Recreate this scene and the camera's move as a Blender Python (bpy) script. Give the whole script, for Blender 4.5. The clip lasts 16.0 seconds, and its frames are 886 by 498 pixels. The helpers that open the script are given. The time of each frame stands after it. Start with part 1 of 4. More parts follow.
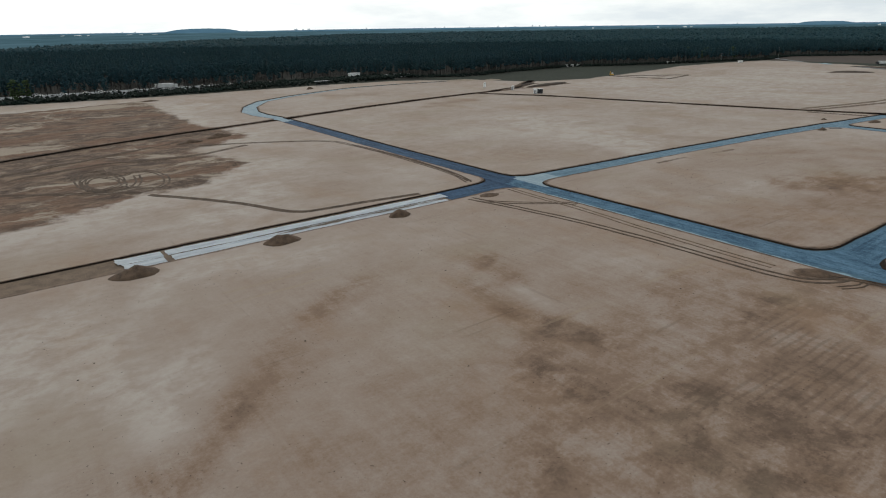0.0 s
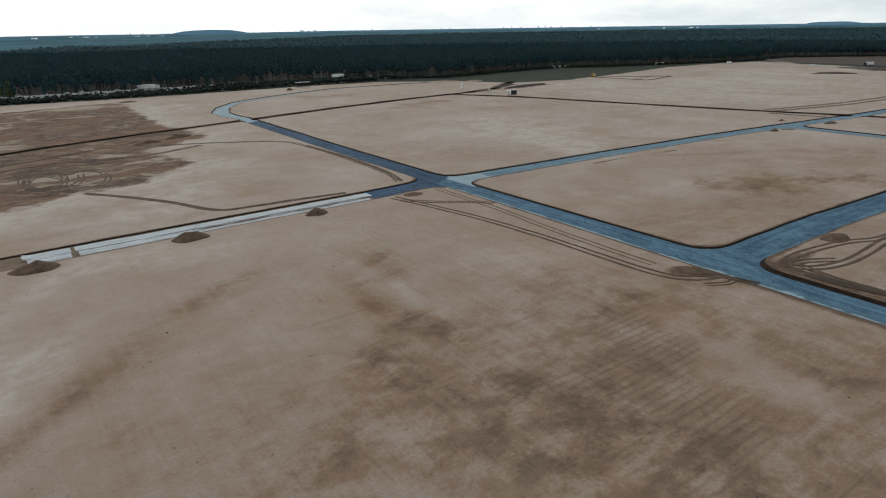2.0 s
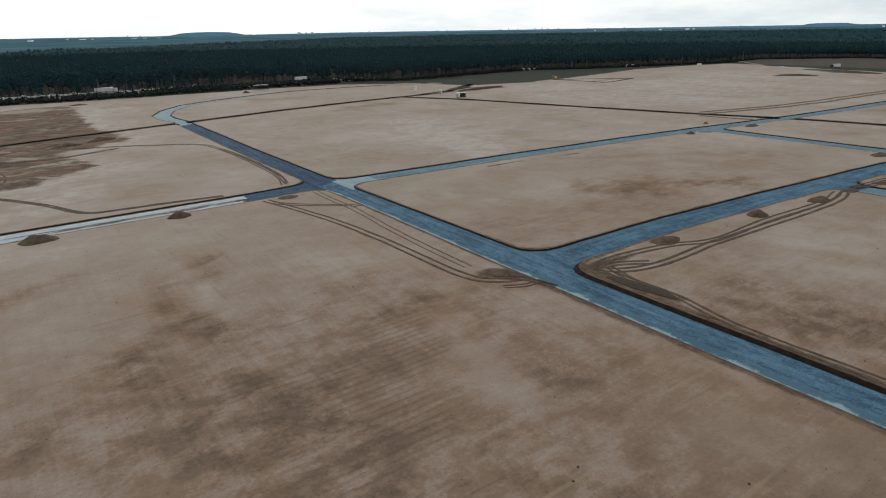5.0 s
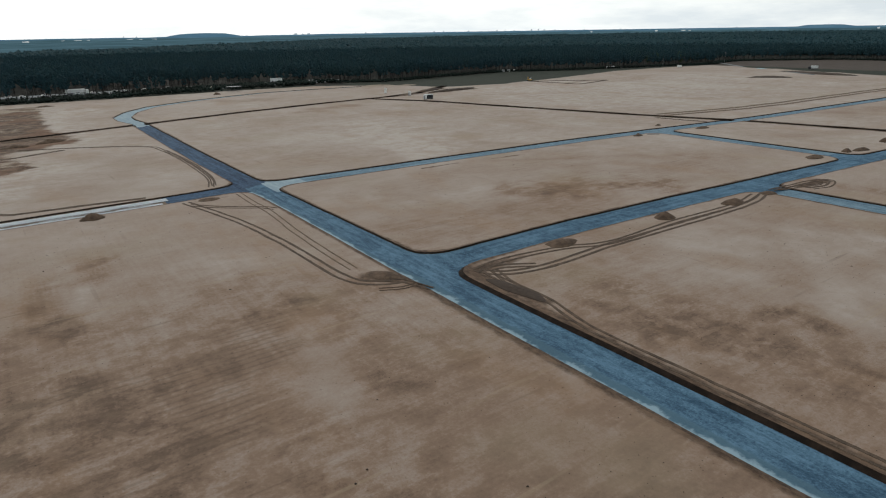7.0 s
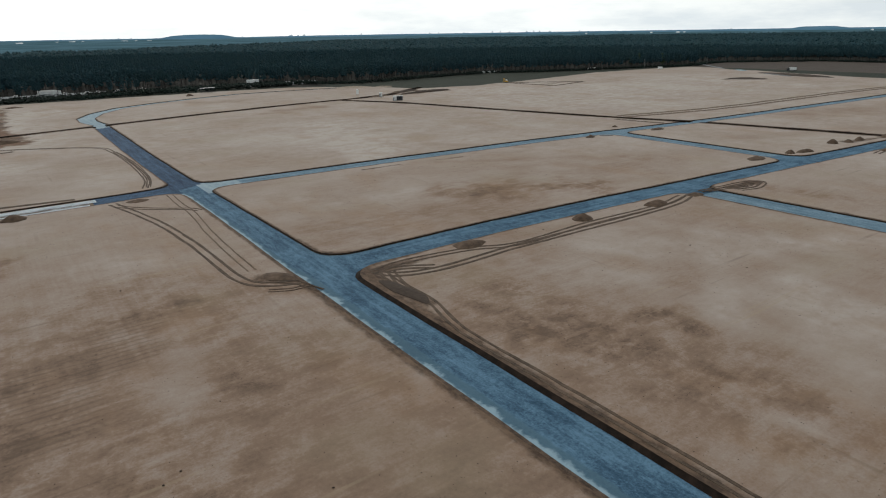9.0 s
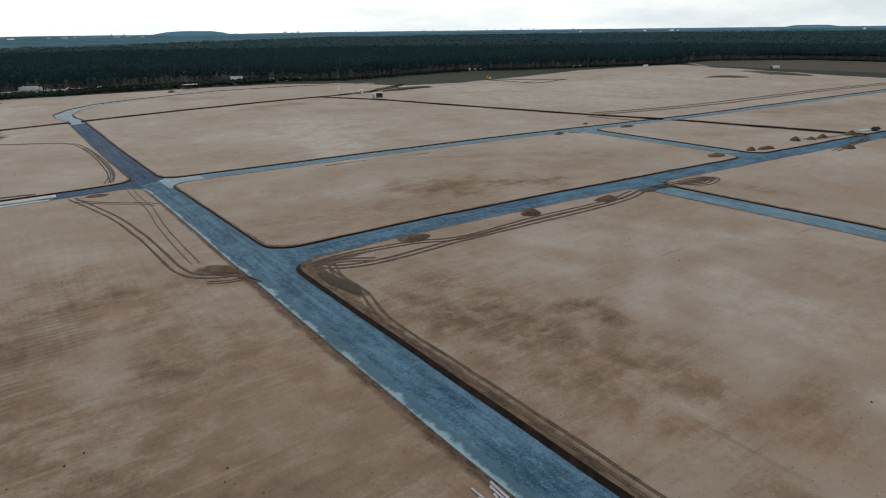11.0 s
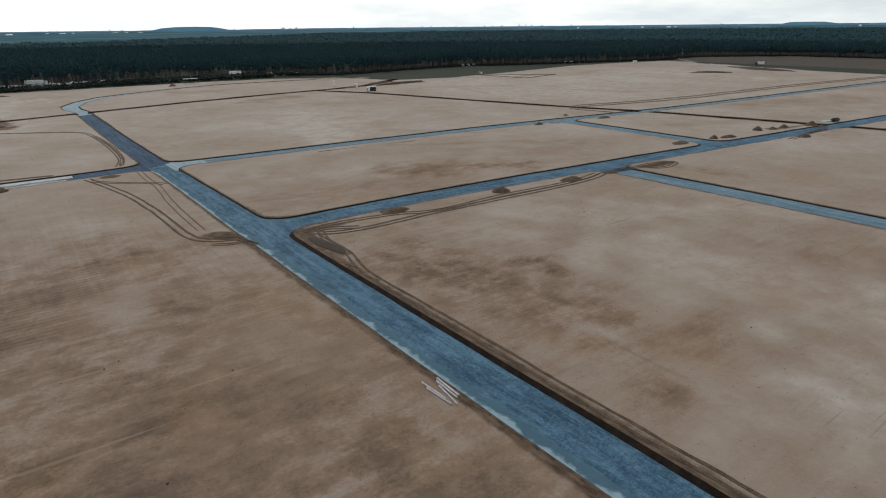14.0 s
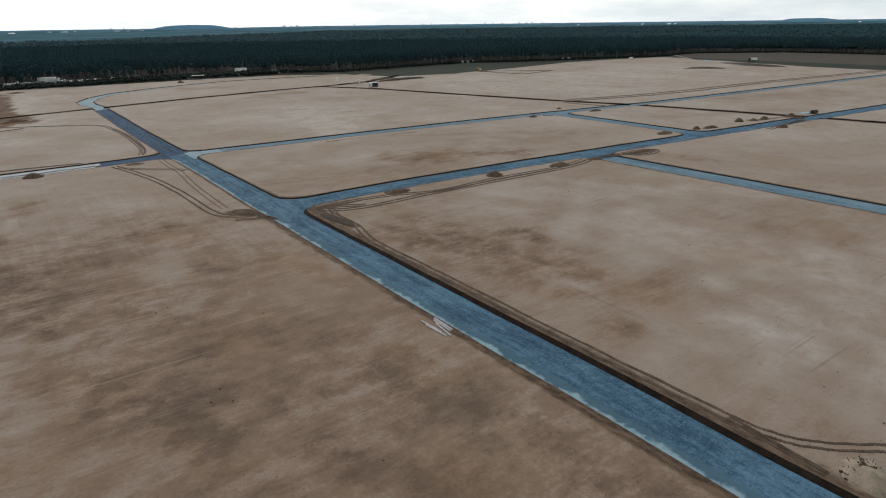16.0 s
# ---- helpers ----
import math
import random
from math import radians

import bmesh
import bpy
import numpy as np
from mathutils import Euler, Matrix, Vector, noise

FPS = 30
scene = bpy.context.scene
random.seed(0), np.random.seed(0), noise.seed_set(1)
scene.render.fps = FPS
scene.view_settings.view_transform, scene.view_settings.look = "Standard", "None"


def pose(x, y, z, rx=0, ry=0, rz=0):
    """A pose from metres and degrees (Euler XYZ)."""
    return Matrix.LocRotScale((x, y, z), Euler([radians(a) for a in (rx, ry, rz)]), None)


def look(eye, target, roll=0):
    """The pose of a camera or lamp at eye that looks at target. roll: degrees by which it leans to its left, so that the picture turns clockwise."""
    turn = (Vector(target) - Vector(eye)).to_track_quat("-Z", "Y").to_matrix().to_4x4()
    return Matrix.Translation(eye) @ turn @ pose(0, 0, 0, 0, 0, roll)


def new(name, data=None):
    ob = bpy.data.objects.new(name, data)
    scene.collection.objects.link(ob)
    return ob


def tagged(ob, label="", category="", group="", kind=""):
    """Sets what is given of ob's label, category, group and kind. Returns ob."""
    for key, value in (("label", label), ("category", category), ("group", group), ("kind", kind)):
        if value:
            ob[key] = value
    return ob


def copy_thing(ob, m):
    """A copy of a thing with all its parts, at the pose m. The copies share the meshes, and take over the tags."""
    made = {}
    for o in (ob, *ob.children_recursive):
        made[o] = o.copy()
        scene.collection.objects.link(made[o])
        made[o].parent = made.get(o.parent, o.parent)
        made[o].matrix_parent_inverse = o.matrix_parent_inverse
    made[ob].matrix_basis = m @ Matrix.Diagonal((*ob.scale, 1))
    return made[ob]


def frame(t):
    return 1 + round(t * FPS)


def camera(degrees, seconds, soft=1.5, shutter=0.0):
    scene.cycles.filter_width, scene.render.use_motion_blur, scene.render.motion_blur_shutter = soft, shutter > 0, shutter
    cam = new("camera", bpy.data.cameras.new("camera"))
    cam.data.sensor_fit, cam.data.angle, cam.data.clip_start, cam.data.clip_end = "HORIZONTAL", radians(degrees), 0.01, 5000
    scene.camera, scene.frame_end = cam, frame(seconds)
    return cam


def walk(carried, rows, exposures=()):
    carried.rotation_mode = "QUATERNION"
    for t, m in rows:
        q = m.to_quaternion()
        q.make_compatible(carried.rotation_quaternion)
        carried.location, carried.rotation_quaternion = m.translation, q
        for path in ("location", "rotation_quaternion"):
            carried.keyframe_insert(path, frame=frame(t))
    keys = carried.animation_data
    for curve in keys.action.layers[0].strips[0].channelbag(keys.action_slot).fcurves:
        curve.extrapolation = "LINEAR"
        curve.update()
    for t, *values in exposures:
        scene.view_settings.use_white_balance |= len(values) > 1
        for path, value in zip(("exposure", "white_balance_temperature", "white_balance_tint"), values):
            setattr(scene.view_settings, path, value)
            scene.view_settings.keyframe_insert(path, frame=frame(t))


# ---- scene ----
cam = camera(71.8, 16.0, soft=1.1)
METRES, EYE, TILT, LEAN, TURN = 145.8, 42.0, 0.0, 0.0, -36.4
ROWS = [
    (0.0, 0.0, 0.0, 0.0, -0.27, -19.91, 0.74),
    (0.5, 0.0373, -0.0072, -0.0002, -0.23, -19.87, 0.76),
    (1.0, 0.0774, -0.0138, 0.0001, -0.09, -19.85, 0.78),
    (1.5, 0.1157, -0.0183, 0.0002, 0.2, -19.84, 0.81),
    (2.0, 0.1544, -0.0223, 0.0006, 0.48, -19.81, 0.81),
    (2.5, 0.1936, -0.0253, 0.001, 0.6, -19.78, 0.84),
    (3.0, 0.2332, -0.0275, 0.0015, 0.64, -19.77, 0.86),
    (3.5, 0.273, -0.0294, 0.0019, 0.67, -19.72, 0.84),
    (4.0, 0.3129, -0.0308, 0.0025, 0.67, -19.71, 0.87),
    (6.5, 0.5081, -0.0327, 0.0036, 0.56, -19.59, 0.86),
    (7.0, 0.5423, -0.0327, 0.0038, 0.57, -19.57, 0.85),
    (7.5, 0.5772, -0.0328, 0.0036, 0.52, -19.52, 0.83),
    (8.0, 0.6106, -0.0327, 0.0033, 0.47, -19.49, 0.85),
    (8.5, 0.6427, -0.0326, 0.0029, 0.44, -19.46, 0.86),
    (9.0, 0.6732, -0.0323, 0.0023, 0.39, -19.45, 0.82),
    (11.5, 0.7589, -0.0618, 0.0011, -0.04, -19.73, 0.57),
    (12.0, 0.7669, -0.0795, 0.0007, -0.07, -19.77, 0.51),
    (12.5, 0.773, -0.1004, 0.0006, -0.09, -19.83, 0.48),
    (13.0, 0.7776, -0.1239, 0.0006, -0.1, -19.88, 0.48),
    (13.5, 0.7811, -0.1492, 0.0008, -0.1, -19.93, 0.51),
    (14.0, 0.7836, -0.1756, 0.0013, -0.1, -19.99, 0.53),
    (14.5, 0.7858, -0.2031, 0.0016, -0.09, -20.05, 0.56),
    (15.0, 0.7871, -0.2312, 0.002, -0.08, -20.11, 0.59),
    (15.5, 0.788, -0.2607, 0.0025, -0.06, -20.16, 0.63),
    (16.0, 0.7885, -0.2901, 0.0025, -0.05, -20.2, 0.68),
]
walk(cam, [(t, pose(0, 0, EYE, TILT, LEAN, TURN) @ pose(METRES * x, METRES * y, METRES * z, 90 + pitch, roll, yaw)) for t, x, y, z, yaw, pitch, roll in ROWS])

# ---- world, sun, exposure ----
scene.view_settings.exposure = 0.0
SUN_AZ, SUN_EL = radians(8.0), radians(34.0)      # azimuth from +y towards +x
world = bpy.data.worlds.new("sky")
scene.world = world
world.use_nodes = True
wn, wl = world.node_tree.nodes, world.node_tree.links
wn.clear()
w_out, w_bg = wn.new("ShaderNodeOutputWorld"), wn.new("ShaderNodeBackground")
w_sky = wn.new("ShaderNodeTexSky")
w_sky.sky_type, w_sky.sun_disc = "NISHITA", False
w_sky.sun_elevation, w_sky.sun_rotation = SUN_EL, SUN_AZ
w_sky.dust_density = 3.0
w_scale = wn.new("ShaderNodeVectorMath")
w_scale.operation = "SCALE"
w_scale.inputs["Scale"].default_value = 0.1
wl.new(w_sky.outputs[0], w_scale.inputs[0])
w_tc, w_map = wn.new("ShaderNodeTexCoord"), wn.new("ShaderNodeMapping")
w_map.inputs["Scale"].default_value = (3.0, 3.0, 14.0)
w_noise, w_ramp = wn.new("ShaderNodeTexNoise"), wn.new("ShaderNodeValToRGB")
w_noise.inputs["Scale"].default_value = 1.6
w_noise.inputs["Detail"].default_value = 6.0
w_noise.inputs["Roughness"].default_value = 0.6
w_ramp.color_ramp.elements[0].position, w_ramp.color_ramp.elements[1].position = 0.36, 0.56
w_ramp.color_ramp.elements[0].color = (0.765, 0.845, 0.89, 1)
w_ramp.color_ramp.elements[1].color = (0.965, 1.02, 1.02, 1)
w_mix = wn.new("ShaderNodeMix")
w_mix.data_type = "RGBA"
w_mix.inputs["Factor"].default_value = 0.88
wl.new(w_tc.outputs["Generated"], w_map.inputs["Vector"])
wl.new(w_map.outputs[0], w_noise.inputs["Vector"])
wl.new(w_noise.outputs["Fac"], w_ramp.inputs["Fac"])
wl.new(w_scale.outputs[0], w_mix.inputs["A"])
wl.new(w_ramp.outputs["Color"], w_mix.inputs["B"])
w_sep, w_grad = wn.new("ShaderNodeSeparateXYZ"), wn.new("ShaderNodeMapRange")
w_grad.inputs["From Min"].default_value, w_grad.inputs["From Max"].default_value = 0.02, 0.55
w_grad.inputs["To Min"].default_value, w_grad.inputs["To Max"].default_value = 1.0, 0.62
w_mul = wn.new("ShaderNodeVectorMath")
w_mul.operation = "SCALE"
wl.new(w_tc.outputs["Generated"], w_sep.inputs[0])
wl.new(w_sep.outputs["Z"], w_grad.inputs["Value"])
wl.new(w_mix.outputs["Result"], w_mul.inputs[0])
wl.new(w_grad.outputs["Result"], w_mul.inputs["Scale"])
w_dot, w_glow, w_lit = wn.new("ShaderNodeVectorMath"), wn.new("ShaderNodeMapRange"), wn.new("ShaderNodeVectorMath")
w_dot.operation, w_lit.operation = "DOT_PRODUCT", "SCALE"
w_dot.inputs[1].default_value = (math.sin(SUN_AZ), math.cos(SUN_AZ), 0)
w_glow.inputs["From Min"].default_value, w_glow.inputs["From Max"].default_value = 0.50, 0.96
w_glow.inputs["To Min"].default_value, w_glow.inputs["To Max"].default_value = 0.88, 1.0
wl.new(w_tc.outputs["Generated"], w_dot.inputs[0])
wl.new(w_dot.outputs["Value"], w_glow.inputs["Value"])
wl.new(w_mul.outputs[0], w_lit.inputs[0])
wl.new(w_glow.outputs["Result"], w_lit.inputs["Scale"])
wl.new(w_lit.outputs[0], w_bg.inputs["Color"])
w_bg.inputs["Strength"].default_value = 1.16
wl.new(w_bg.outputs[0], w_out.inputs["Surface"])

sun = new("sun", bpy.data.lights.new("sun", "SUN"))
sun.data.energy, sun.data.angle, sun.data.color = 1.15, radians(14), (1.0, 0.95, 0.88)
sun_dir = Vector((math.sin(SUN_AZ) * math.cos(SUN_EL), math.cos(SUN_AZ) * math.cos(SUN_EL), math.sin(SUN_EL)))
sun.matrix_world = look(sun_dir * 500, (0, 0, 0))


# ---- materials ----
class Nodes:
    """A short way to wire a node material."""

    def __init__(self, name, rough=0.9, metal=0.0, spec=0.3):
        self.mat = bpy.data.materials.new(name)
        self.mat.use_nodes = True
        self.t = self.mat.node_tree
        self.bsdf = self.t.nodes["Principled BSDF"]
        self.bsdf.inputs["Roughness"].default_value = rough
        self.bsdf.inputs["Metallic"].default_value = metal
        self.bsdf.inputs["Specular IOR Level"].default_value = spec
        self.pos = self.node("ShaderNodeNewGeometry").outputs["Position"]

    def node(self, kind):
        return self.t.nodes.new(kind)

    def put(self, socket, value):
        if isinstance(value, bpy.types.NodeSocket):
            self.t.links.new(value, socket)
        else:
            socket.default_value = value

    def noise(self, scale, detail=4.0, rough=0.55, stretch=(1, 1, 1), turn=0.0, warp=0.0):
        m, n = self.node("ShaderNodeMapping"), self.node("ShaderNodeTexNoise")
        m.inputs["Scale"].default_value = stretch
        m.inputs["Rotation"].default_value = (0, 0, radians(turn))
        self.put(m.inputs["Vector"], self.pos)
        self.put(n.inputs["Vector"], m.outputs[0])
        n.inputs["Scale"].default_value, n.inputs["Detail"].default_value = scale, detail
        n.inputs["Roughness"].default_value, n.inputs["Distortion"].default_value = rough, warp
        return n.outputs["Fac"]

    def ramp(self, fac, lo, hi, smooth=True):
        r = self.node("ShaderNodeMapRange")
        r.interpolation_type = "SMOOTHSTEP" if smooth else "LINEAR"
        self.put(r.inputs["Value"], fac)
        r.inputs["From Min"].default_value, r.inputs["From Max"].default_value = lo, hi
        return r.outputs["Result"]

    def math(self, op, a, b=0.0):
        n = self.node("ShaderNodeMath")
        n.operation = op
        self.put(n.inputs[0], a)
        self.put(n.inputs[1], b)
        return n.outputs[0]

    def mix(self, fac, a, b, blend="MIX"):
        n = self.node("ShaderNodeMix")
        n.data_type, n.blend_type = "RGBA", blend
        self.put(n.inputs["Factor"], fac)
        for key, v in (("A", a), ("B", b)):
            self.put(n.inputs[key], (*v, 1) if isinstance(v, tuple) else v)
        return n.outputs["Result"]

    def attr(self, name):
        n = self.node("ShaderNodeAttribute")
        n.attribute_name = name
        return n.outputs["Fac"]

    def random(self):
        return self.node("ShaderNodeObjectInfo").outputs["Random"]

    def island(self):
        return self.node("ShaderNodeNewGeometry").outputs["Random Per Island"]

    def colour(self, c):
        self.put(self.bsdf.inputs["Base Color"], (*c, 1) if isinstance(c, tuple) else c)

    def bump(self, height, strength=0.4, dist=0.1):
        b = self.node("ShaderNodeBump")
        b.inputs["Strength"].default_value, b.inputs["Distance"].default_value = strength, dist
        self.put(b.inputs["Height"], height)
        self.put(self.bsdf.inputs["Normal"], b.outputs[0])


def plain(name, c, rough=0.7, metal=0.0, grain=1.5, amount=0.25):
    """A painted or bare surface with a little dirt at two scales."""
    n = Nodes(name, rough, metal)
    dirt = n.math("ADD", n.math("MULTIPLY", n.noise(grain), 0.6), n.math("MULTIPLY", n.noise(grain * 9), 0.4))
    dark = tuple(v * (1 - amount) * 0.9 for v in c)
    n.colour(n.mix(n.ramp(dirt, 0.35, 0.65), dark, c))
    return n.mat


def make_sand():
    n = Nodes("graded_sand", 0.95, spec=0.12)
    sub = lambda v, k: n.math("MULTIPLY", n.math("SUBTRACT", v, 0.5), k)
    broad = n.noise(0.016, 6, 0.6, (1, 1, 1), 12, 0.8)
    # fine passes of the grader and roller along both axes of the site
    pass_x = n.noise(0.8, 5, 0.62, (0.07, 1.0, 1), -3, 0.2)
    pass_y = n.noise(0.8, 5, 0.62, (1.0, 0.07, 1), 4, 0.2)
    way = n.ramp(n.math("ADD", n.noise(0.03, 3), n.math("MULTIPLY", n.attr("rows"), 0.35)), 0.40, 0.64)
    passes = n.math("ADD", n.math("MULTIPLY", pass_x, n.math("SUBTRACT", 1.0, way)), n.math("MULTIPLY", pass_y, way))
    patch = n.noise(0.11, 8, 0.66, (0.8, 1, 1), -4, 0.25)
    mottle = n.noise(0.5, 7, 0.72, (0.8, 1, 1))
    fine = n.noise(2.0, 7, 0.82)
    wet = n.attr("damp")
    ragged = n.math("ADD", n.ramp(n.noise(0.22, 8, 0.70, (0.8, 1, 1), -4, 0.2), 0.34, 0.66), n.math("ADD", sub(passes, 0.55), sub(fine, 0.8)))
    damp = n.math("MULTIPLY", wet, n.math("ADD", 0.36, n.math("MULTIPLY", ragged, 1.0)))
    small = n.math("ADD", n.math("ADD", sub(passes, 0.62), sub(patch, 1.2)), n.math("ADD", sub(mottle, 0.85), sub(fine, 1.25)))
    lively = n.math("ADD", 0.34, n.math("MULTIPLY", n.ramp(wet, -0.9, 0.6), 0.62))
    damp = n.math("ADD", damp, n.math("MULTIPLY", small, lively))
    damp = n.math("ADD", damp, sub(broad, 1.5))
    damp = n.math("ADD", damp, sub(n.noise(0.045, 6, 0.62, (0.7, 1, 1), 12, 0.5), 1.05))
    # the pale end is greyed to paint in the haze of distance
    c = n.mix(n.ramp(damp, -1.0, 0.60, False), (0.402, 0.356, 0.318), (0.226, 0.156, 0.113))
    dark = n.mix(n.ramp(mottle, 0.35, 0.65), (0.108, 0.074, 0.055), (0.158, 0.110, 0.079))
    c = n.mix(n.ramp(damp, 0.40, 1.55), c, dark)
    # rusty and greyish tints of the subsoil
    c = n.mix(n.math("MULTIPLY", n.ramp(n.noise(0.05, 5, 0.65, (1, .6, 1), 30), 0.50, 0.70), 0.55), c, n.mix(0.5, c, (0.26, 0.158, 0.088)))
    c = n.mix(n.math("MULTIPLY", n.ramp(n.noise(0.04, 5, 0.6, (.6, 1, 1), 50), 0.50, 0.70), 0.50), c, n.mix(0.5, c, (0.265, 0.222, 0.155)))
    # thin drag marks of the grader
    marks = n.math("MULTIPLY", n.ramp(n.noise(0.55, 3, 0.5, (0.022, 1.0, 1), 3), 0.63, 0.69), n.ramp(n.noise(0.035, 4), 0.44, 0.58))
    c = n.mix(n.math("MULTIPLY", marks, 0.38), c, (0.31, 0.245, 0.170))
    marks = n.math("MULTIPLY", n.ramp(n.noise(0.7, 3, 0.5, (0.03, 1.0, 1), -2), 0.64, 0.70), n.ramp(n.noise(0.045, 4, .5, (1, 1, 1), 70), 0.46, 0.60))
    c = n.mix(n.math("MULTIPLY", marks, 0.28), c, (0.095, 0.068, 0.048))
    marks = n.math("MULTIPLY", n.ramp(n.noise(0.6, 3, 0.5, (1.0, 0.03, 1), 7), 0.63, 0.70), n.ramp(n.noise(0.03, 4, .5, (1, 1, 1), 40), 0.50, 0.62))
    c = n.mix(n.math("MULTIPLY", marks, 0.20), c, (0.115, 0.082, 0.058))
    # rows of roller prints
    wave = n.node("ShaderNodeTexWave")
    wave.bands_direction = "Y"
    wave.inputs["Scale"].default_value, wave.inputs["Distortion"].default_value = 0.24, 1.8
    wave.inputs["Detail"].default_value, wave.inputs["Detail Scale"].default_value = 4.0, 1.6
    n.put(wave.inputs["Vector"], n.pos)
    lines = n.math("MULTIPLY", n.ramp(wave.outputs["Fac"], 0.5, 0.95), n.ramp(n.math("ADD", n.attr("prints"), sub(n.noise(0.2, 5, 0.65), 0.8)), 0.40, 0.75))
    c = n.mix(n.math("MULTIPLY", lines, 0.30), c, (0.085, 0.062, 0.046))
    specks = n.math("MULTIPLY", n.ramp(n.noise(1.5, 2, 0.5), 0.69, 0.75), n.ramp(n.noise(0.05, 3), 0.42, 0.6))
    c = n.mix(n.math("MULTIPLY", specks, 0.55), c, (0.07, 0.048, 0.034))
    # churned mud
    mud_col = n.mix(n.ramp(n.noise(0.15, 9, 0.80, (0.75, 1.3, 1), 20, 0.4), 0.36, 0.60), (0.215, 0.155, 0.112), (0.066, 0.045, 0.035))
    mud_col = n.mix(n.math("MULTIPLY", n.ramp(n.noise(0.035, 5, 0.6, (0.7, 1.3, 1), 24), 0.44, 0.60), 0.7), mud_col, (0.165, 0.094, 0.060))
    mud_col = n.mix(n.ramp(n.noise(0.3, 7, 0.8, (0.6, 1.2, 1), 20), 0.52, 0.68), mud_col, (0.062, 0.042, 0.032))
    mud_col = n.mix(n.ramp(n.noise(0.028, 7, 0.75, (0.7, 1.2, 1), 28, 0.4), 0.53, 0.60), mud_col, (0.29, 0.24, 0.19))
    mud = n.ramp(n.math("ADD", n.attr("mud"), sub(n.noise(0.10, 8, 0.70, (.9, 1.1, 1), 20), 1.3)), 0.38, 0.66)
    c = n.mix(mud, c, mud_col)
    # loose brown soil beside the roads
    dirt = n.ramp(n.math("ADD", n.attr("dirt"), sub(n.noise(0.35, 6, 0.7), 0.9)), 0.3, 0.75)
    c = n.mix(n.math("MULTIPLY", dirt, 0.9), c, n.mix(n.ramp(n.noise(0.8, 6, 0.75, (1, 0.35, 1)), 0.36, 0.64), (0.040, 0.026, 0.019), (0.150, 0.100, 0.068)))
    # sparse grass and the cleared brushland
    grass = n.ramp(n.math("ADD", n.attr("grass"), sub(n.noise(0.06, 6, 0.65), 0.7)), 0.35, 0.65)
    c = n.mix(grass, c, n.mix(n.noise(0.08, 5, 0.6), (0.016, 0.022, 0.016), (0.040, 0.046, 0.034)))
    brush = n.ramp(n.math("ADD", n.attr("brush"), sub(n.noise(0.05, 6, 0.65), 0.7)), 0.35, 0.65)
    c = n.mix(brush, c, n.mix(n.noise(0.05, 6, 0.7), (0.040, 0.032, 0.028), (0.105, 0.086, 0.072)))
    # forest floor: dark humus with the canopy's shade painted into its colour
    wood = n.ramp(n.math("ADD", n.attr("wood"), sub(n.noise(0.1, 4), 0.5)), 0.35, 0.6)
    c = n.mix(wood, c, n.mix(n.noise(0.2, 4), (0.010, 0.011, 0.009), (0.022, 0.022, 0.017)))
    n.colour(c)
    n.bump(n.math("ADD", n.noise(1.2, 6, 0.7), n.math("MULTIPLY", n.noise(0.25, 4), 1.6)), 0.45, 0.3)
    return n.mat


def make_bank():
    n = Nodes("moist_soil_with_shade", 0.95, spec=0.1)
    # near-black: shade of the cut painted into the moist soil colour
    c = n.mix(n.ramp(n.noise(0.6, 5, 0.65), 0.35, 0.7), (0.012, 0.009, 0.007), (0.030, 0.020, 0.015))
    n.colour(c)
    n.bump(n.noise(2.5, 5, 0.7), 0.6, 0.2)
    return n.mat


def make_gravel(name, c_lo, c_hi, pale):
    n = Nodes(name, 0.9, spec=0.12)
    sub = lambda v, k: n.math("MULTIPLY", n.math("SUBTRACT", v, 0.5), k)
    broad = n.noise(0.09, 5, 0.6)
    patch = n.noise(0.9, 6, 0.8, (1, 0.5, 1), 10, 0.3)
    grain = n.noise(3.2, 4, 0.8)
    lanes = n.noise(0.8, 5, 0.65, (1.0, 0.07, 1))
    lanes2 = n.noise(0.8, 5, 0.65, (0.07, 1.0, 1))
    f = n.math("ADD", n.math("ADD", sub(broad, 0.5), sub(patch, 1.0)), n.math("ADD", sub(grain, 1.0), 0.5))
    f = n.math("ADD", f, sub(n.mix(n.attr("cross"), lanes, lanes2), 0.85))
    c = n.mix(n.ramp(f, 0.18, 0.86), c_lo, c_hi)
    # the finer greenish shoulder
    shoulder = n.ramp(n.math("ADD", n.attr("edge"), sub(n.noise(0.3, 5, 0.65), 0.4)), 0.22, 0.42)
    c = n.mix(n.math("MULTIPLY", shoulder, 0.8), c, tuple(0.55 * a + 0.45 * b for a, b in zip(c_lo, (c_hi[0] * 1.1, c_hi[1], c_hi[2] * 0.85))))
    edge = n.math("ADD", n.attr("edge"), n.math("ADD", sub(n.noise(0.17, 5, 0.6), 1.7), sub(n.noise(0.8, 4, 0.7), 0.6)))
    c = n.mix(n.math("MULTIPLY", n.ramp(edge, 0.64, 0.92), 0.85), c, pale)
    n.colour(c)
    n.bump(n.math("ADD", grain, n.noise(6.0, 3, 0.6)), 0.6, 0.10)
    return n.mat


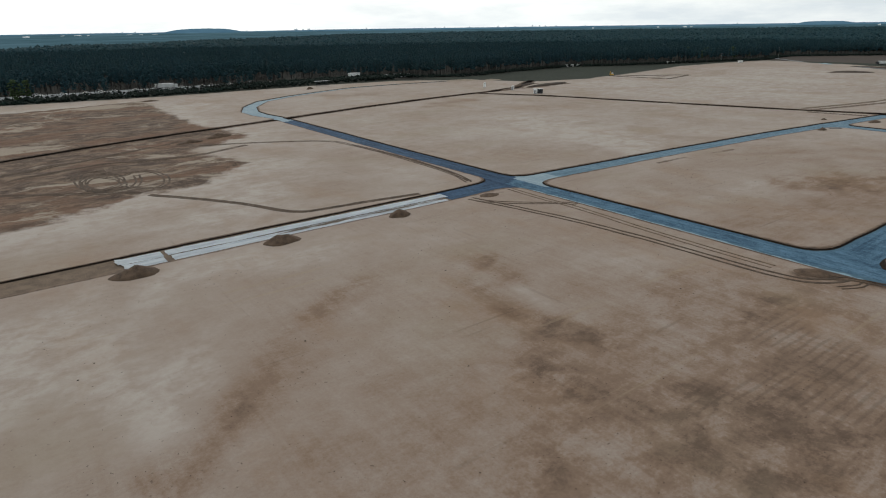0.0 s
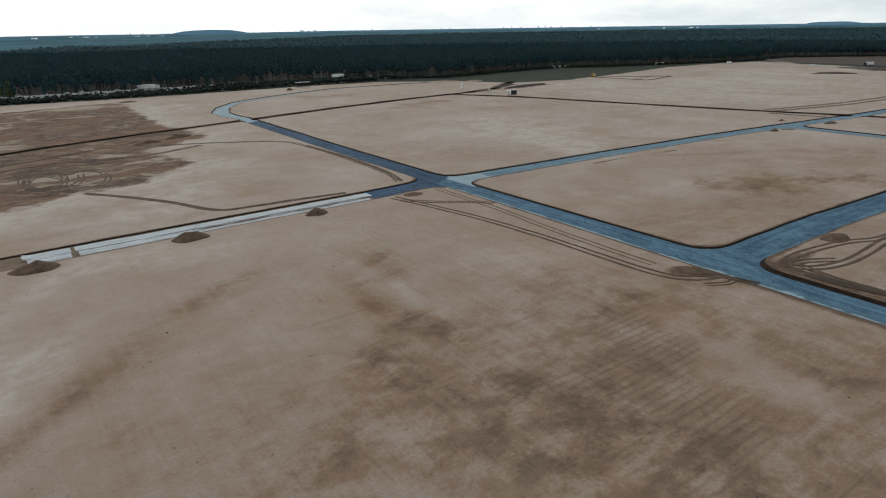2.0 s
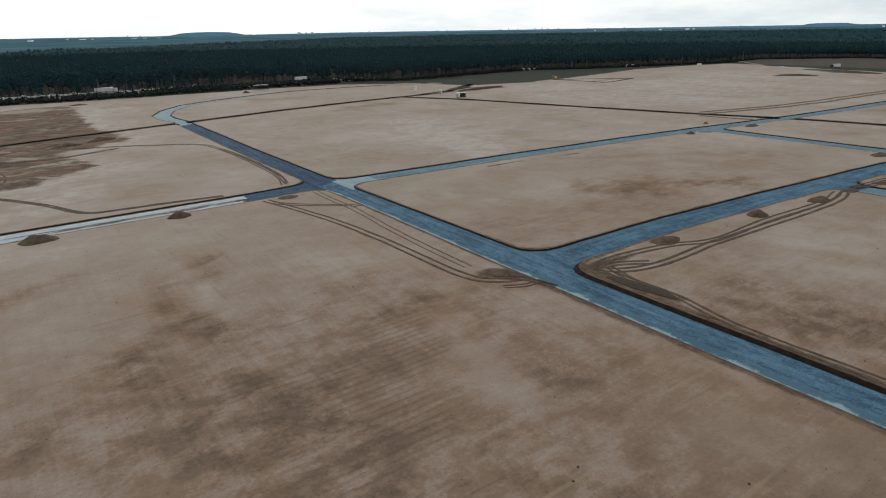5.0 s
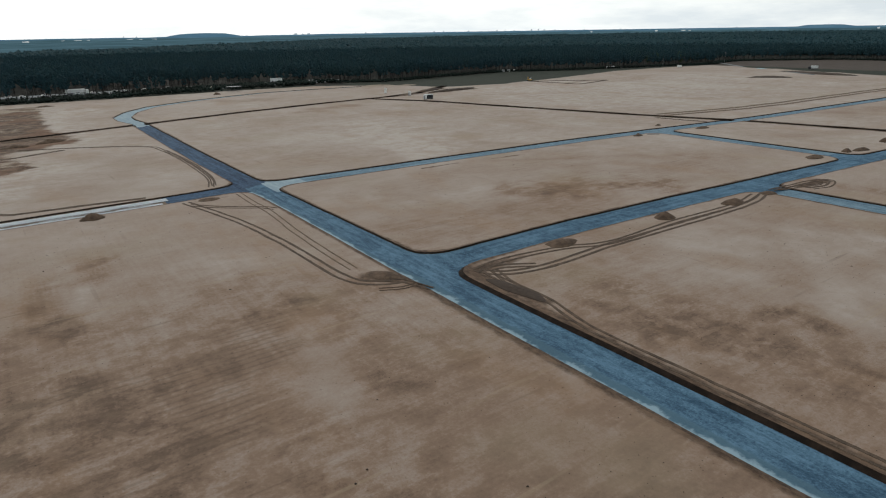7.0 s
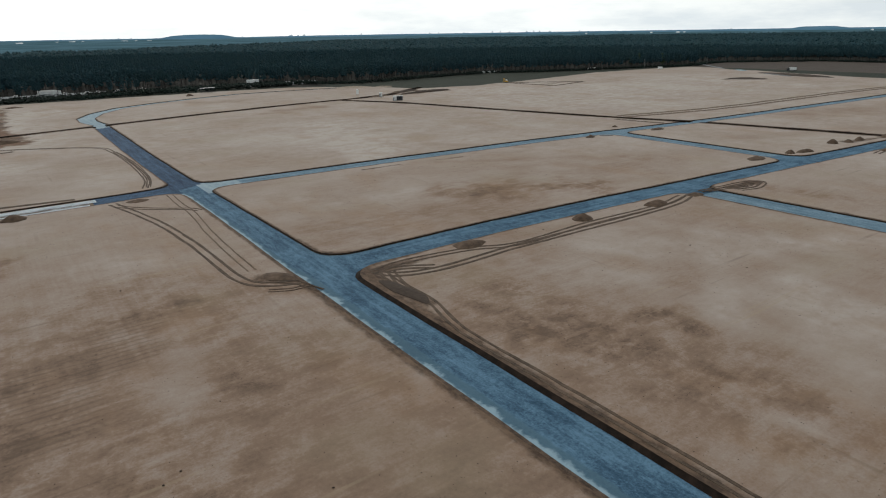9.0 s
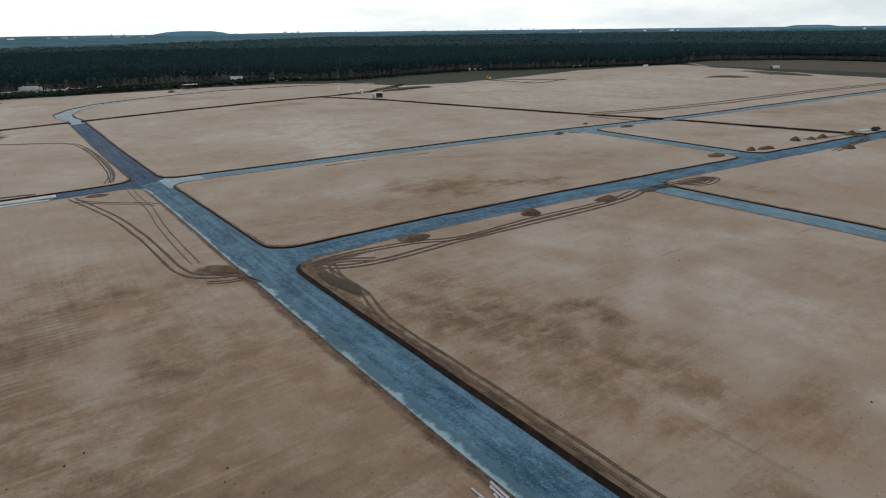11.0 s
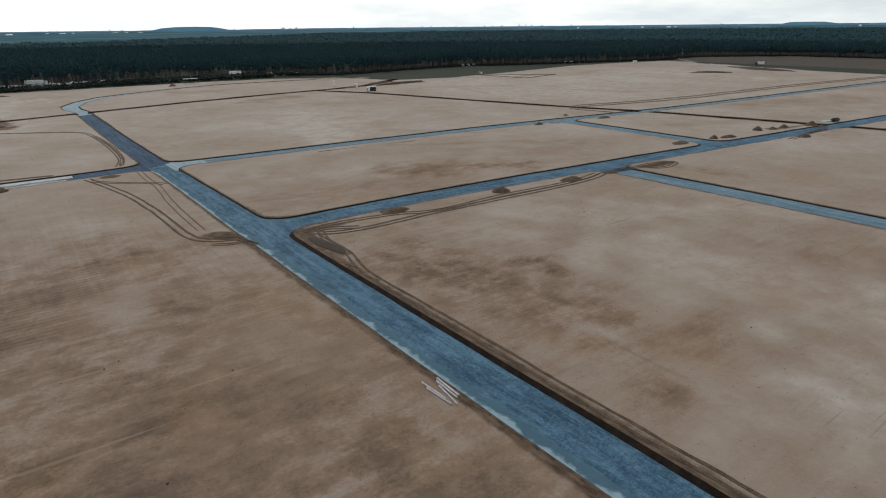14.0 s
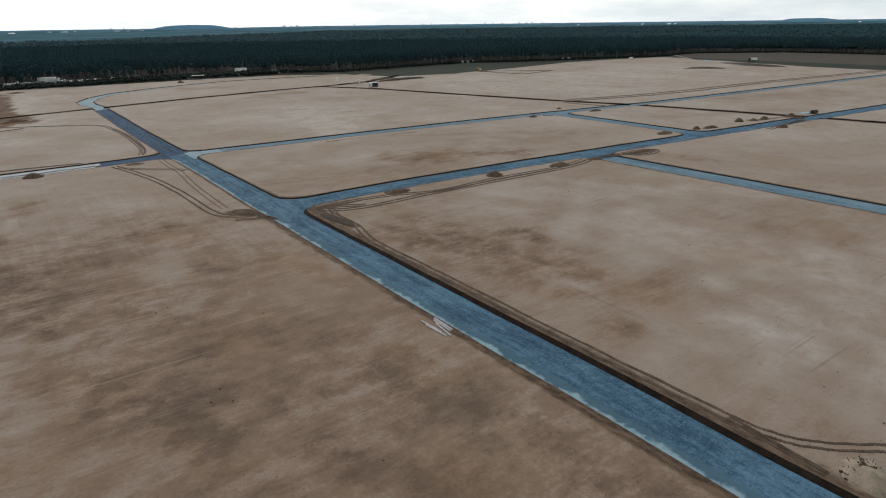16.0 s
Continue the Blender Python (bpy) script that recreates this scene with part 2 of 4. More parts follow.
SAND = make_sand()
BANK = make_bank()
GRAVEL = make_gravel("blue_grey_gravel", (0.024, 0.060, 0.102), (0.112, 0.210, 0.300), (0.27, 0.38, 0.44))
GRAVEL_DARK = make_gravel("dark_fresh_gravel", (0.013, 0.030, 0.062), (0.062, 0.118, 0.195), (0.17, 0.24, 0.30))
GRAVEL_PALE = make_gravel("pale_dusty_gravel", (0.185, 0.260, 0.310), (0.310, 0.390, 0.430), (0.36, 0.42, 0.45))
GRAVEL_MID = make_gravel("worn_gravel", (0.070, 0.130, 0.180), (0.190, 0.280, 0.345), (0.28, 0.36, 0.41))
LOOSE = plain("loose_brown_soil", (0.115, 0.076, 0.053), 0.95, 0, 0.9, 0.75)
SUBSOIL = plain("bare_subsoil", (0.175, 0.125, 0.088), 0.95, 0, 0.4, 0.35)


# ---- plan: centre lines and half widths of the sunken roads and ditches ----
ROADS = {
    "main": [(121.6, -220, 4.75), (121.2, -60, 4.75), (120.7, -20, 4.75), (120.4, 30, 4.7), (120.3, 55, 4.35), (120.1, 80, 4.0), (119.7, 112, 3.85), (119.0, 140, 3.9), (118.9, 200, 3.8), (119.9, 298, 3.7)],
    "side_a": [(127, 41.3, 4.3), (165, 41.0, 4.3), (205, 38.8, 4.3), (250, 35.8, 4.2), (300, 32.0, 4.2), (440, 20.5, 4.2), (760, -6, 4.2)],
    "side_b": [(125, 126.2, 3.8), (190, 123.6, 3.7), (255, 119.8, 3.7), (295, 115.8, 3.7), (350, 109.7, 3.5), (380, 107.2, 3.5), (650, 94.0, 3.5), (760, 88.5, 3.5)],
    "link": [(295.2, 111, 4.2), (295.8, 38, 4.2)],
    "spur": [(231, 31, 4.5), (232.8, -15, 4.5), (233.6, -52, 4.5), (237, -160, 4.5)],
    "west": [(113.5, 127.5, 4.3), (95, 126.4, 4.3), (50, 126.0, 4.3), (15, 125.2, 4.3), (-120, 122.0, 4.3)],
    "north": [(120.0, 304, 3.6), (117.5, 320, 4.2), (118.0, 336, 4.5), (126, 358, 4.0), (142, 381, 3.4), (168, 398, 2.9), (200, 413, 2.6), (232, 424, 2.4), (268, 424, 2.2), (308, 420, 2.1), (338, 416, 2.0)],
}
DITCHES = {
    "west_ditch": ([(-140, 215), (1.6, 260), (29, 271), (63, 282), (119, 296), (174, 311), (239, 324), (286, 329)], 2.0),
    "east_ditch": ([(272, 323), (293, 284), (317, 204), (337, 143), (352, 107), (371, 36), (382, -10), (400, -90)], 2.1),
    "north_ditch": ([(286, 329), (318, 338), (345, 357), (367, 373)], 2.6),
}
BANK_RUN, ROAD_DEPTH, DITCH_DEPTH = 0.62, 0.54, 1.3


def line_distance(px, py, line):
    best = np.full(px.shape, 1e9)
    for (ax, ay), (bx, by) in zip(line, line[1:]):
        dx, dy = bx - ax, by - ay
        s = np.clip(((px - ax) * dx + (py - ay) * dy) / (dx * dx + dy * dy), 0, 1)
        best = np.minimum(best, np.hypot(px - ax - s * dx, py - ay - s * dy))
    return best


def lane_field(px, py, line):
    """Signed distance to the edge of a lane whose half width changes along its line."""
    best = np.full(px.shape, 1e9)
    for (ax, ay, ah), (bx, by, bh) in zip(line, line[1:]):
        dx, dy = bx - ax, by - ay
        s = np.clip(((px - ax) * dx + (py - ay) * dy) / (dx * dx + dy * dy), 0, 1)
        best = np.minimum(best, np.hypot(px - ax - s * dx, py - ay - s * dy) - ah - s * (bh - ah))
    return best


def soft_min(a, b, k):
    """The union of two shapes with rounded inner corners."""
    h = np.clip(0.5 + 0.5 * (b - a) / k, 0, 1)
    return b * (1 - h) + a * h - k * h * (1 - h)


def wobble(px, py, scale, seed):
    """Cheap smooth noise between -1 and 1 from a few turned waves."""
    rng = np.random.RandomState(seed)
    v = np.zeros(px.shape)
    for i in range(7):
        a, f, p = rng.uniform(0, 6.283), rng.uniform(0.5, 2.2), rng.uniform(0, 6.283)
        v += np.sin((px * math.cos(a) + py * math.sin(a)) * 6.283 * f / scale + p) / 3.2
    return v


def road_field(px, py):
    """Signed distance to the edge of the sunken roads: below 0 inside."""
    main = None
    for name, line in ROADS.items():
        d = lane_field(px, py, line)
        main = d if main is None else soft_min(main, d, 2.0 if name == "north" else 7.0)
    # the banks are steeper away from the main road
    steep = 1 + 0.9 * np.clip(np.maximum(np.abs(px - 121) - 9, py - 38) / 8, 0, 1)
    return (main + 0.10 * wobble(px, py, 26, 3)) * steep


def ditch_field(px, py):
    best = np.full(px.shape, 1e9)
    for line, half in DITCHES.values():
        best = np.minimum(best, line_distance(px, py, line) - half + 0.5 * wobble(px, py, 30, 5))
    return best


def polygon_field(px, py, pts):
    """Signed distance to a polygon, below 0 inside."""
    d = line_distance(px, py, pts + pts[:1])
    inside = np.zeros(px.shape, bool)
    for (ax, ay), (bx, by) in zip(pts, pts[1:] + pts[:1]):
        cut = ((ay > py) != (by > py)) & (px < (bx - ax) * (py - ay) / (by - ay + 1e-12) + ax)
        inside ^= cut
    return np.where(inside, -d, d)


MUD = [(68, 202), (48, 182), (30, 180), (15, 169), (1, 163), (-40, 150), (-160, 160), (-160, 400), (7, 420),
       (84, 436), (84, 394), (80, 313), (89, 258), (60, 237)]
FIELD = [(-400, 466), (-100, 466), (13, 468), (107, 459), (225, 461), (288, 452), (340, 412), (361, 366), (412, 354), (520, 372), (608, 395),
         (700, 392), (768, 381), (746, 315), (712, 200), (704, 110), (760, -100), (800, -600), (800, -900), (-400, -900)]
FOREST = [(-3000, 528), (-400, 528), (107, 524), (225, 520), (300, 486), (354, 448), (430, 462), (523, 476), (570, 447), (643, 424), (783, 388),
          (830, 402), (876, 406), (970, 330), (978, 200), (985, 80), (1000, -150), (1060, -700), (6000, -2500), (6000, 6000), (-3000, 6000)]

# damp, darker stretches of the sand: x, y, x, y, width, strength
DAMP_A = [(7.3, 56.2, 17, 64.6, 3.9, 0.55), (17, 64.6, 26, 72.7, 3.7, 0.5), (35.1, 81, 46.1, 86.3, 4.3, 0.35), (62.1, 76.8, 59.2, 63.3, 2.6, 0.45), (59.2, 63.3, 62.5, 49.2, 2.6, 0.5), (52.9, 49.8, 51.5, 40.8, 3.1, 0.45),
          (53.5, 40.8, 55.5, 24.5, 3.6, 0.35), (61.1, 34.9, 65, 23.3, 2.8, 0.5), (75.4, 84.3, 68.9, 81.7, 1.9, 0.5), (87.6, 39.8, 98.5, 39.1, 2.8, 0.3), (47.4, 88.5, 51.8, 88.2, 1.9, 0.3), (2.6, 65.2, 5.8, 59.4, 5, 0.25)]
DAMP_B = [(71.5, 83.4, 68.9, 70.7, 2, 0.5), (65.3, 55.8, 63.8, 48.5, 1.9, 0.6), (48.9, 47.7, 61.3, 57.6, 3.4, 0.35), (64.9, 28.8, 68.1, 16.4, 2.8, 0.6), (51.9, 21.4, 58.1, 12.6, 2.8, 0.5), (85.2, 39.3, 94.6, 38.6, 1.9, 0.45),
          (88.4, 25.4, 87.7, 20.1, 2.8, 0.3), (33.8, 32.3, 40, 35, 2, 0.5), (94, 56.3, 100, 55.2, 2, 0.25), (20.9, 50.6, 24.9, 51.6, 2.9, 0.25), (98.3, 29.2, 96.5, 11.6, 4.8, 0.25), (23.7, 74.7, 46.3, 89.9, 2.2, 0.35)]
DAMP_G = [(74, 28, 80, -5, 20, .26), (98, 0, 100, -90, 20, .22), (58, 40, 66, 10, 14, .22), (137, 5, 148, -50, 12, .62), (104, -45, 112, -80, 8, .5), (50, 28, 66, 8, 9, .32), (86, 50, 108, 40, 9, .26), (178, 74, 212, 55, 8, .75), (150, 66, 240, 62, 15, .3), (75, -30, 92, -75, 14, .24), (30, 40, 60, 15, 12, .2)]
DAMP_D = [(149.9, -8.5, 159.9, -12.3, 1.9, 0.6), (137.2, -1.2, 141.1, -13.3, 2.5, 0.35), (140.3, 16.3, 141.8, 8.8, 1.9, 0.35), (137.5, 1.1, 137.9, -1.7, 1.9, 0.5), (153.5, -16.1, 155.4, -17.6, 1.9, 0.6), (67.6, 87.9, 73.1, 83.5, 2, 0.4),
          (59.1, 61.4, 63.8, 52.7, 2.3, 0.35), (93, 40.7, 98.5, 39.3, 1.9, 0.35), (103.8, 13.1, 106.9, 6.8, 3.4, 0.2), (187.1, 75.2, 185, 56, 2.9, 0.7), (198.6, 109, 243.5, 84.4, 3.3, 0.35)]
DAMP_E = [(131.6, 2.4, 144.4, -7.4, 3.3, 0.3), (153.9, -8.6, 156.9, -19.9, 2.2, 0.55), (145, -25.7, 150.1, -31.8, 1.9, 0.45), (141.5, -10.8, 141.6, -14.8, 1.9, 0.4), (135.1, -50.5, 137.1, -53.8, 1.9, 0.55), (95.3, 43.4, 97.2, 38.4, 1.9, 0.4),
          (78.3, -1.1, 86.1, -11, 2, 0.35), (94.3, 10.8, 98.4, 5.6, 1.9, 0.3), (101, -31.3, 106.7, -31.4, 2.3, 0.4), (152.9, -45.5, 153.5, -50.9, 1.9, 0.3), (188.9, 70.4, 187.6, 57.6, 2.9, 0.5), (217.1, 142, 241.9, 112.6, 3.6, 0.4),
          (247.4, 33.7, 252, 2.2, 3.9, 0.45)]
DAMP_F = [(71.1, -19.2, 76, -34.4, 2.8, 1.1), (76, -34.4, 79.4, -42.2, 2.8, 1.1), (66.6, 3.6, 68.8, -4.9, 1.9, 0.7), (95.7, -61.8, 97.4, -64.6, 2.6, 1.1), (89.3, -50.9, 89.6, -55.6, 1.9, 0.6), (80.3, -50.6, 81.8, -52.7, 1.9, 0.7),
          (154.3, -15, 154.9, -17.8, 1.9, 0.5), (89.4, -41.9, 105.7, -41.4, 2.3, 0.3), (84.6, -22.3, 85.5, -24.4, 1.9, 0.7), (65.1, -17.1, 67.8, -20.8, 1.9, 0.5), (96.7, -52.9, 109.8, -53, 2.3, 0.3),
          (72.7, -26.1, 69.7, -29.6, 1.9, 0.6)]
DAMP_C = [(210, 290, 240, 300, 9, .7), (190, 380, 215, 370, 9, .7), (420, 90, 520, 60, 14, .45), (300, 60, 260, 70, 12, .3),
          (60, 240, 100, 190, 10, .3), (70, 150, 90, 170, 10, .3), (330, 70, 390, 50, 9, .4)]
# dry, paler stretches
DRY = [(176, -25, 186, -70, 20, .9), (146, -56, 160, -95, 15, 1.0), (139, 84, 165, 72, 13, .5), (0, 98, 9, 70, 14, .8), (22, 112, 50, 108, 8, .5),
       (67.5, 70, 64.4, 54, 1.8, .7), (105, -16, 100, 0, 6, .3), (190, 135, 207, 215, 16, .5), (400, 230, 560, 250, 70, .5), (100, 380, 60, 400, 20, .5),
       (40, 140, 60, 165, 12, .5), (380, 300, 460, 330, 30, .4), (89.5, 20, 89.4, 9.7, 4, .5), (142, -36, 143, -40, 2.2, .9), (117, 0, 111.5, -8, 2, .5),
       (175, 15, 225, -20, 13, .6)]


# loose dark soil spread on the sand
SOIL = [(-60, 240, 60, 281, 4, .85), (126.5, 30, 128.6, 15, 2.2, 1.0), (66, 203, 60, 200, 3.0, .8), (128, 33, 140, 33, 2.5, .7), (240, 27, 252, 26, 2.6, .9), (110, 43, 114, 39, 2.5, .8), (290, 330, 322, 330, 4, .6),
        (322, 330, 372, 336, 3.5, 1.0), (331, 345, 350, 352, 3, 1.0), (450, 358, 505, 318, 1.6, .7), (450, 357, 456, 307, 1.6, .6), (456, 307, 504, 317, 1.6, .6),
        (460, 320, 485, 325, 9, .5), (344, 39, 372, 33, 3, .7), (172, 115.2, 186, 114.4, 1.5, .85), (200, 113, 210, 112.4, 1.1, .8), (100, 119, 108, 119, 2, .6), (620, 245, 634, 224, 9, 1.1)]
# stretches marked by the roller
PRINTS = [(84, 30, 76, 12, 7, .9), (62, 32, 72, 26, 6, .7), (66, 6, 60, 14, 6, .6), (92, 46, 100, 30, 6, .5), (148, 12, 156, 0, 8, .45), (40, 120, 10, 105, 8, .4)]


def stroke(px, py, ax, ay, bx, by, width, strength):
    d = line_distance(px, py, [(ax, ay), (bx, by)]) + width * 0.45 * wobble(px, py, 22, int(abs(ax) * 7 + abs(by)) % 9999)
    return strength * np.exp(-np.maximum(d, 0) ** 2 / (width * width * 0.8))


def spread(start, stop, step):
    return list(np.arange(start, stop, step))


def far_steps(start, stop, step, grow):
    out, v = [], start
    while abs(v) < abs(stop):
        out.append(v)
        v += step
        step *= grow
    return out + [stop]


def lift(px, py):
    """Height of the open ground."""
    px, py = np.atleast_1d(np.asarray(px, float)), np.atleast_1d(np.asarray(py, float))
    road = np.minimum(road_field(px, py), ditch_field(px, py))
    calm = np.clip((900 - np.hypot(px - 120, py - 100)) / 300, 0, 1) * np.clip(road / 12, 0, 1)
    mud = np.clip(0.5 - polygon_field(px, py, MUD) / 16, 0, 1)
    return 0.10 * wobble(px, py, 60, 11) * calm + mud * np.clip(road / 3, 0, 1) * 0.22 * wobble(px, py, 13, 21)


def build_ground():
    xs = sorted(far_steps(-41.5, -5200, -3, 1.12)) + spread(-40, 262, 1.5) + spread(262, 420, 2.0) + far_steps(420, 6000, 5, 1.05)
    ys = sorted(far_steps(-141.5, -3000, -3, 1.12)) + spread(-140, 150, 1.5) + spread(150, 345, 1.8) + spread(345, 440, 2.2) + far_steps(440, 6000, 4, 1.06)
    nx, ny = len(xs), len(ys)
    gx, gy = np.meshgrid(np.array(xs), np.array(ys))
    gx, gy = gx.ravel(), gy.ravel()
    road, ditch = road_field(gx, gy), ditch_field(gx, gy)
    field = np.minimum(road, ditch)
    verts = [(float(x), float(y), float(f)) for x, y, f in zip(gx, gy, field)]
    made, faces, kinds = {}, [], []

    def corner(a, b, level):
        key = (min(a, b), max(a, b), level)
        if key not in made:
            (ax, ay, af), (bx, by, bf) = verts[a], verts[b]
            s = (level - af) / (bf - af)
            verts.append((ax + s * (bx - ax), ay + s * (by - ay), level))
            made[key] = len(verts) - 1
        return made[key]

    def clip(poly, level, above):
        out = []
        for a, b in zip(poly, poly[1:] + poly[:1]):
            fa, fb = verts[a][2] - level, verts[b][2] - level
            if not above:
                fa, fb = -fa, -fb
            if fa >= 0:
                out.append(a)
            if (fa > 0 > fb) or (fa < 0 < fb):
                out.append(corner(a, b, level))
        return out

    grid = np.arange(nx * ny).reshape(ny, nx)
    quads = np.stack([grid[:-1, :-1], grid[:-1, 1:], grid[1:, 1:], grid[1:, :-1]], -1).reshape(-1, 4)
    low, high = field[quads].min(1), field[quads].max(1)
    for q, lo, hi in zip(quads.tolist(), low, high):
        if lo >= 0:
            faces.append(q), kinds.append(0)
        elif hi <= -BANK_RUN:
            faces.append(q), kinds.append(2)
        else:
            for kind, poly in ((0, clip(q, 0.0, True)), (1, clip(clip(q, 0.0, False), -BANK_RUN, True)), (2, clip(q, -BANK_RUN, False))):
                if len(poly) > 2:
                    faces.append(poly), kinds.append(kind)
    v = np.array(verts)
    px, py, f = v[:, 0], v[:, 1], v[:, 2]
    road, ditch = road_field(px, py), ditch_field(px, py)
    shallow = np.clip(np.maximum(np.abs(px - 121) - 9, py - 38) / 8, 0, 1)
    left_side = np.clip((123.0 - px) / 5.0, 0, 1) * np.clip((118 - py) / 6, 0, 1) * (np.abs(px - 119) < 8)
    depth = np.where(ditch < road, DITCH_DEPTH, ROAD_DEPTH - 0.26 * shallow - (ROAD_DEPTH - 0.26 * shallow - 0.10) * left_side)
    z = np.clip(f / BANK_RUN, -1, 0) * depth + lift(px, py)
    mud = np.clip(0.5 - polygon_field(px, py, MUD) / 16, 0, 1)
    co = np.stack([px, py, z], 1)

    def mesh_of(name, kind_set, material_of, mats):
        used, out_faces, slots = {}, [], []
        for face, kind in zip(faces, kinds):
            if kind in kind_set:
                out_faces.append([used.setdefault(i, len(used)) for i in face])
                slots.append(material_of(face))
        index = np.array(list(used))
        me = bpy.data.meshes.new(name)
        me.from_pydata(co[index].tolist(), [], out_faces)
        for m in mats:
            me.materials.append(m)
        me.polygons.foreach_set("material_index", slots)
        return me, index

    def add_attr(me, name, values):
        a = me.attributes.new(name, "FLOAT", "POINT")
        a.data.foreach_set("value", values.astype(np.float32))

    me, idx = mesh_of("ground", (0,), lambda face: 0, [SAND])
    x, y, rd, dt = px[idx], py[idx], road[idx], ditch[idx]
    damp = np.zeros(len(idx))
    near = (np.abs(x - 250) < 500) & (np.abs(y - 150) < 450)
    for s in DAMP_A + DAMP_B + DAMP_C + DAMP_D + DAMP_E + DAMP_F + DAMP_G:
        damp[near] += stroke(x[near], y[near], *s)
    for s in DRY:
        damp[near] -= stroke(x[near], y[near], *s)
    # the far plots are drier and paler, and their pale tone carries painted haze
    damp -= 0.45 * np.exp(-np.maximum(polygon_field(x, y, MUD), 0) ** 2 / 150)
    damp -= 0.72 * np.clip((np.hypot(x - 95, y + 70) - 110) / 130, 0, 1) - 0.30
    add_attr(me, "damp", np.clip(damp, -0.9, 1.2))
    add_attr(me, "mud", mud[idx])
    right = (x > 124) & (x < 140) & (y < 34)
    left_edge = (x > 108) & (x < 119) & (y < 112)
    side = np.clip(np.where(left_edge, 1.9, 1.05) - rd / np.where(left_edge, 0.9, np.where(right, 3.4, np.where((np.abs(x - 233) < 14) & (y < 28) | (x > 125) & (y > 60), 3.4, np.where((x > 130) | (y > 60), 1.8, 2.4)))), 0, 1) * np.where(rd < 8, 1, 0) * np.where((x > 180) & (y > 60), 0.8, 0.95)
    dirt = np.maximum(side, np.clip(1.2 - dt / 3.0, 0, 1))
    for s in SOIL:
        dirt[near] = np.maximum(dirt[near], stroke(x[near], y[near], *s))
    add_attr(me, "dirt", dirt)
    add_attr(me, "rows", np.clip((y - 15) / 20, -0.5, 1) * (x < 118) - 0.6 * (x > 118))
    prints = np.zeros(len(idx))
    for s in PRINTS:
        prints[near] += stroke(x[near], y[near], *s)
    add_attr(me, "prints", prints)
    out_field = polygon_field(x, y, FIELD)
    add_attr(me, "grass", np.clip(0.5 + out_field / 12, 0, 1))
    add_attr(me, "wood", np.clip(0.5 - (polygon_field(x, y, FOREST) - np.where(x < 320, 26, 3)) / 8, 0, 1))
    add_attr(me, "brush", np.clip(0.5 + np.minimum(out_field, (x - 770) / 2) / 12, 0, 1))
    ground = tagged(new("ground", me), "wide levelled building site of pale brown sand with damp patches", "ground", kind="structure")

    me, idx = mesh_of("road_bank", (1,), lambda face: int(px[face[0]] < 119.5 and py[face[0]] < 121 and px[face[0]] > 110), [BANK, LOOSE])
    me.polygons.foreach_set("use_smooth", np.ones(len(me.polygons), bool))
    tagged(new("road_bank", me), "low cut bank of moist soil with painted shade along the sunken roads", "bank", kind="structure")

    def bed_kind(face):
        x, y = float(np.mean(px[face])), float(np.mean(py[face]))
        y += 2.2 * noise.noise((x * 0.35, y * 0.35, 2)) + 1.2 * noise.noise((x * 1.1, y * 1.1, 5))
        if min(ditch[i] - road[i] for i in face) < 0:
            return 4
        if y > 289 and x < 345:
            return 2
        if x < 94 and 100 < y < 150:
            return 3
        if 94 < x < 115.5 and 116 < y < 290 or 115.4 < x < 125 and 127 + 0.5 * (x - 116) < y < 290:
            return 1
        if 122.5 < x < 134 and 116 < y < 140:
            return 2
        if 225 < x < 242 and y < 28:
            return 5
        if (x > 124 and y > 60) or (288 < x < 301 and 43 < y < 112):
            return 5
        return 0

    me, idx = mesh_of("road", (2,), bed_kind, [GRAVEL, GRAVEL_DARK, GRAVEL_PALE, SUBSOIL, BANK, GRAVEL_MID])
    x, y = px[idx], py[idx]
    add_attr(me, "cross", np.clip((np.abs(x - 121) - 6) / 4, 0, 1) * (np.abs(x - 295) > 6) * (np.abs(x - 233) > 6))
    inner = np.clip(1 - (-road[idx] - BANK_RUN) / np.where(x < 120.5, 2.9, 2.0), 0, 1)
    keep = np.where((x < 120.5) & (y < 122), 0.90 + 0.28 * np.clip((y - 40) / 25, 0, 1), np.where((x > 124) & (y < 60) & (y > 39), 0.60, 0.20))
    add_attr(me, "edge", inner * keep)
    tagged(new("road", me), "sunken haul roads of compacted blue-grey gravel", "road", kind="structure")
    return ground


build_ground()


# ---- forest ----
def pine_material(name, lo, hi):
    n = Nodes(name, 0.9, spec=0.1)
    c = n.mix(n.noise(0.9, 4, 0.7), lo, hi)
    c = n.mix(n.ramp(n.noise(0.02, 4, 0.6), 0.35, 0.65), c, n.mix(0.35, c, (0.028, 0.055, 0.045)))
    c = n.mix(n.math("MULTIPLY", n.island(), 0.45), c, tuple(v * 0.45 for v in lo))
    n.colour(c)
    return n.mat


PINE = pine_material("pine_needles", (0.013, 0.042, 0.054), (0.033, 0.074, 0.090))
LEAF = pine_material("young_leaves", (0.040, 0.068, 0.026), (0.075, 0.108, 0.040))
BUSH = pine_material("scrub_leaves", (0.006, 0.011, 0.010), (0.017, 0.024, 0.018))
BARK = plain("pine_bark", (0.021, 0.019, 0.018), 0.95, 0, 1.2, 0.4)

OCTA_V = np.array([(1, 0, 0), (-1, 0, 0), (0, 1, 0), (0, -1, 0), (0, 0, 1), (0, 0, -1)], float)
OCTA_F = np.array([(0, 2, 4), (2, 1, 4), (1, 3, 4), (3, 0, 4), (2, 0, 5), (1, 2, 5), (3, 1, 5), (0, 3, 5)])


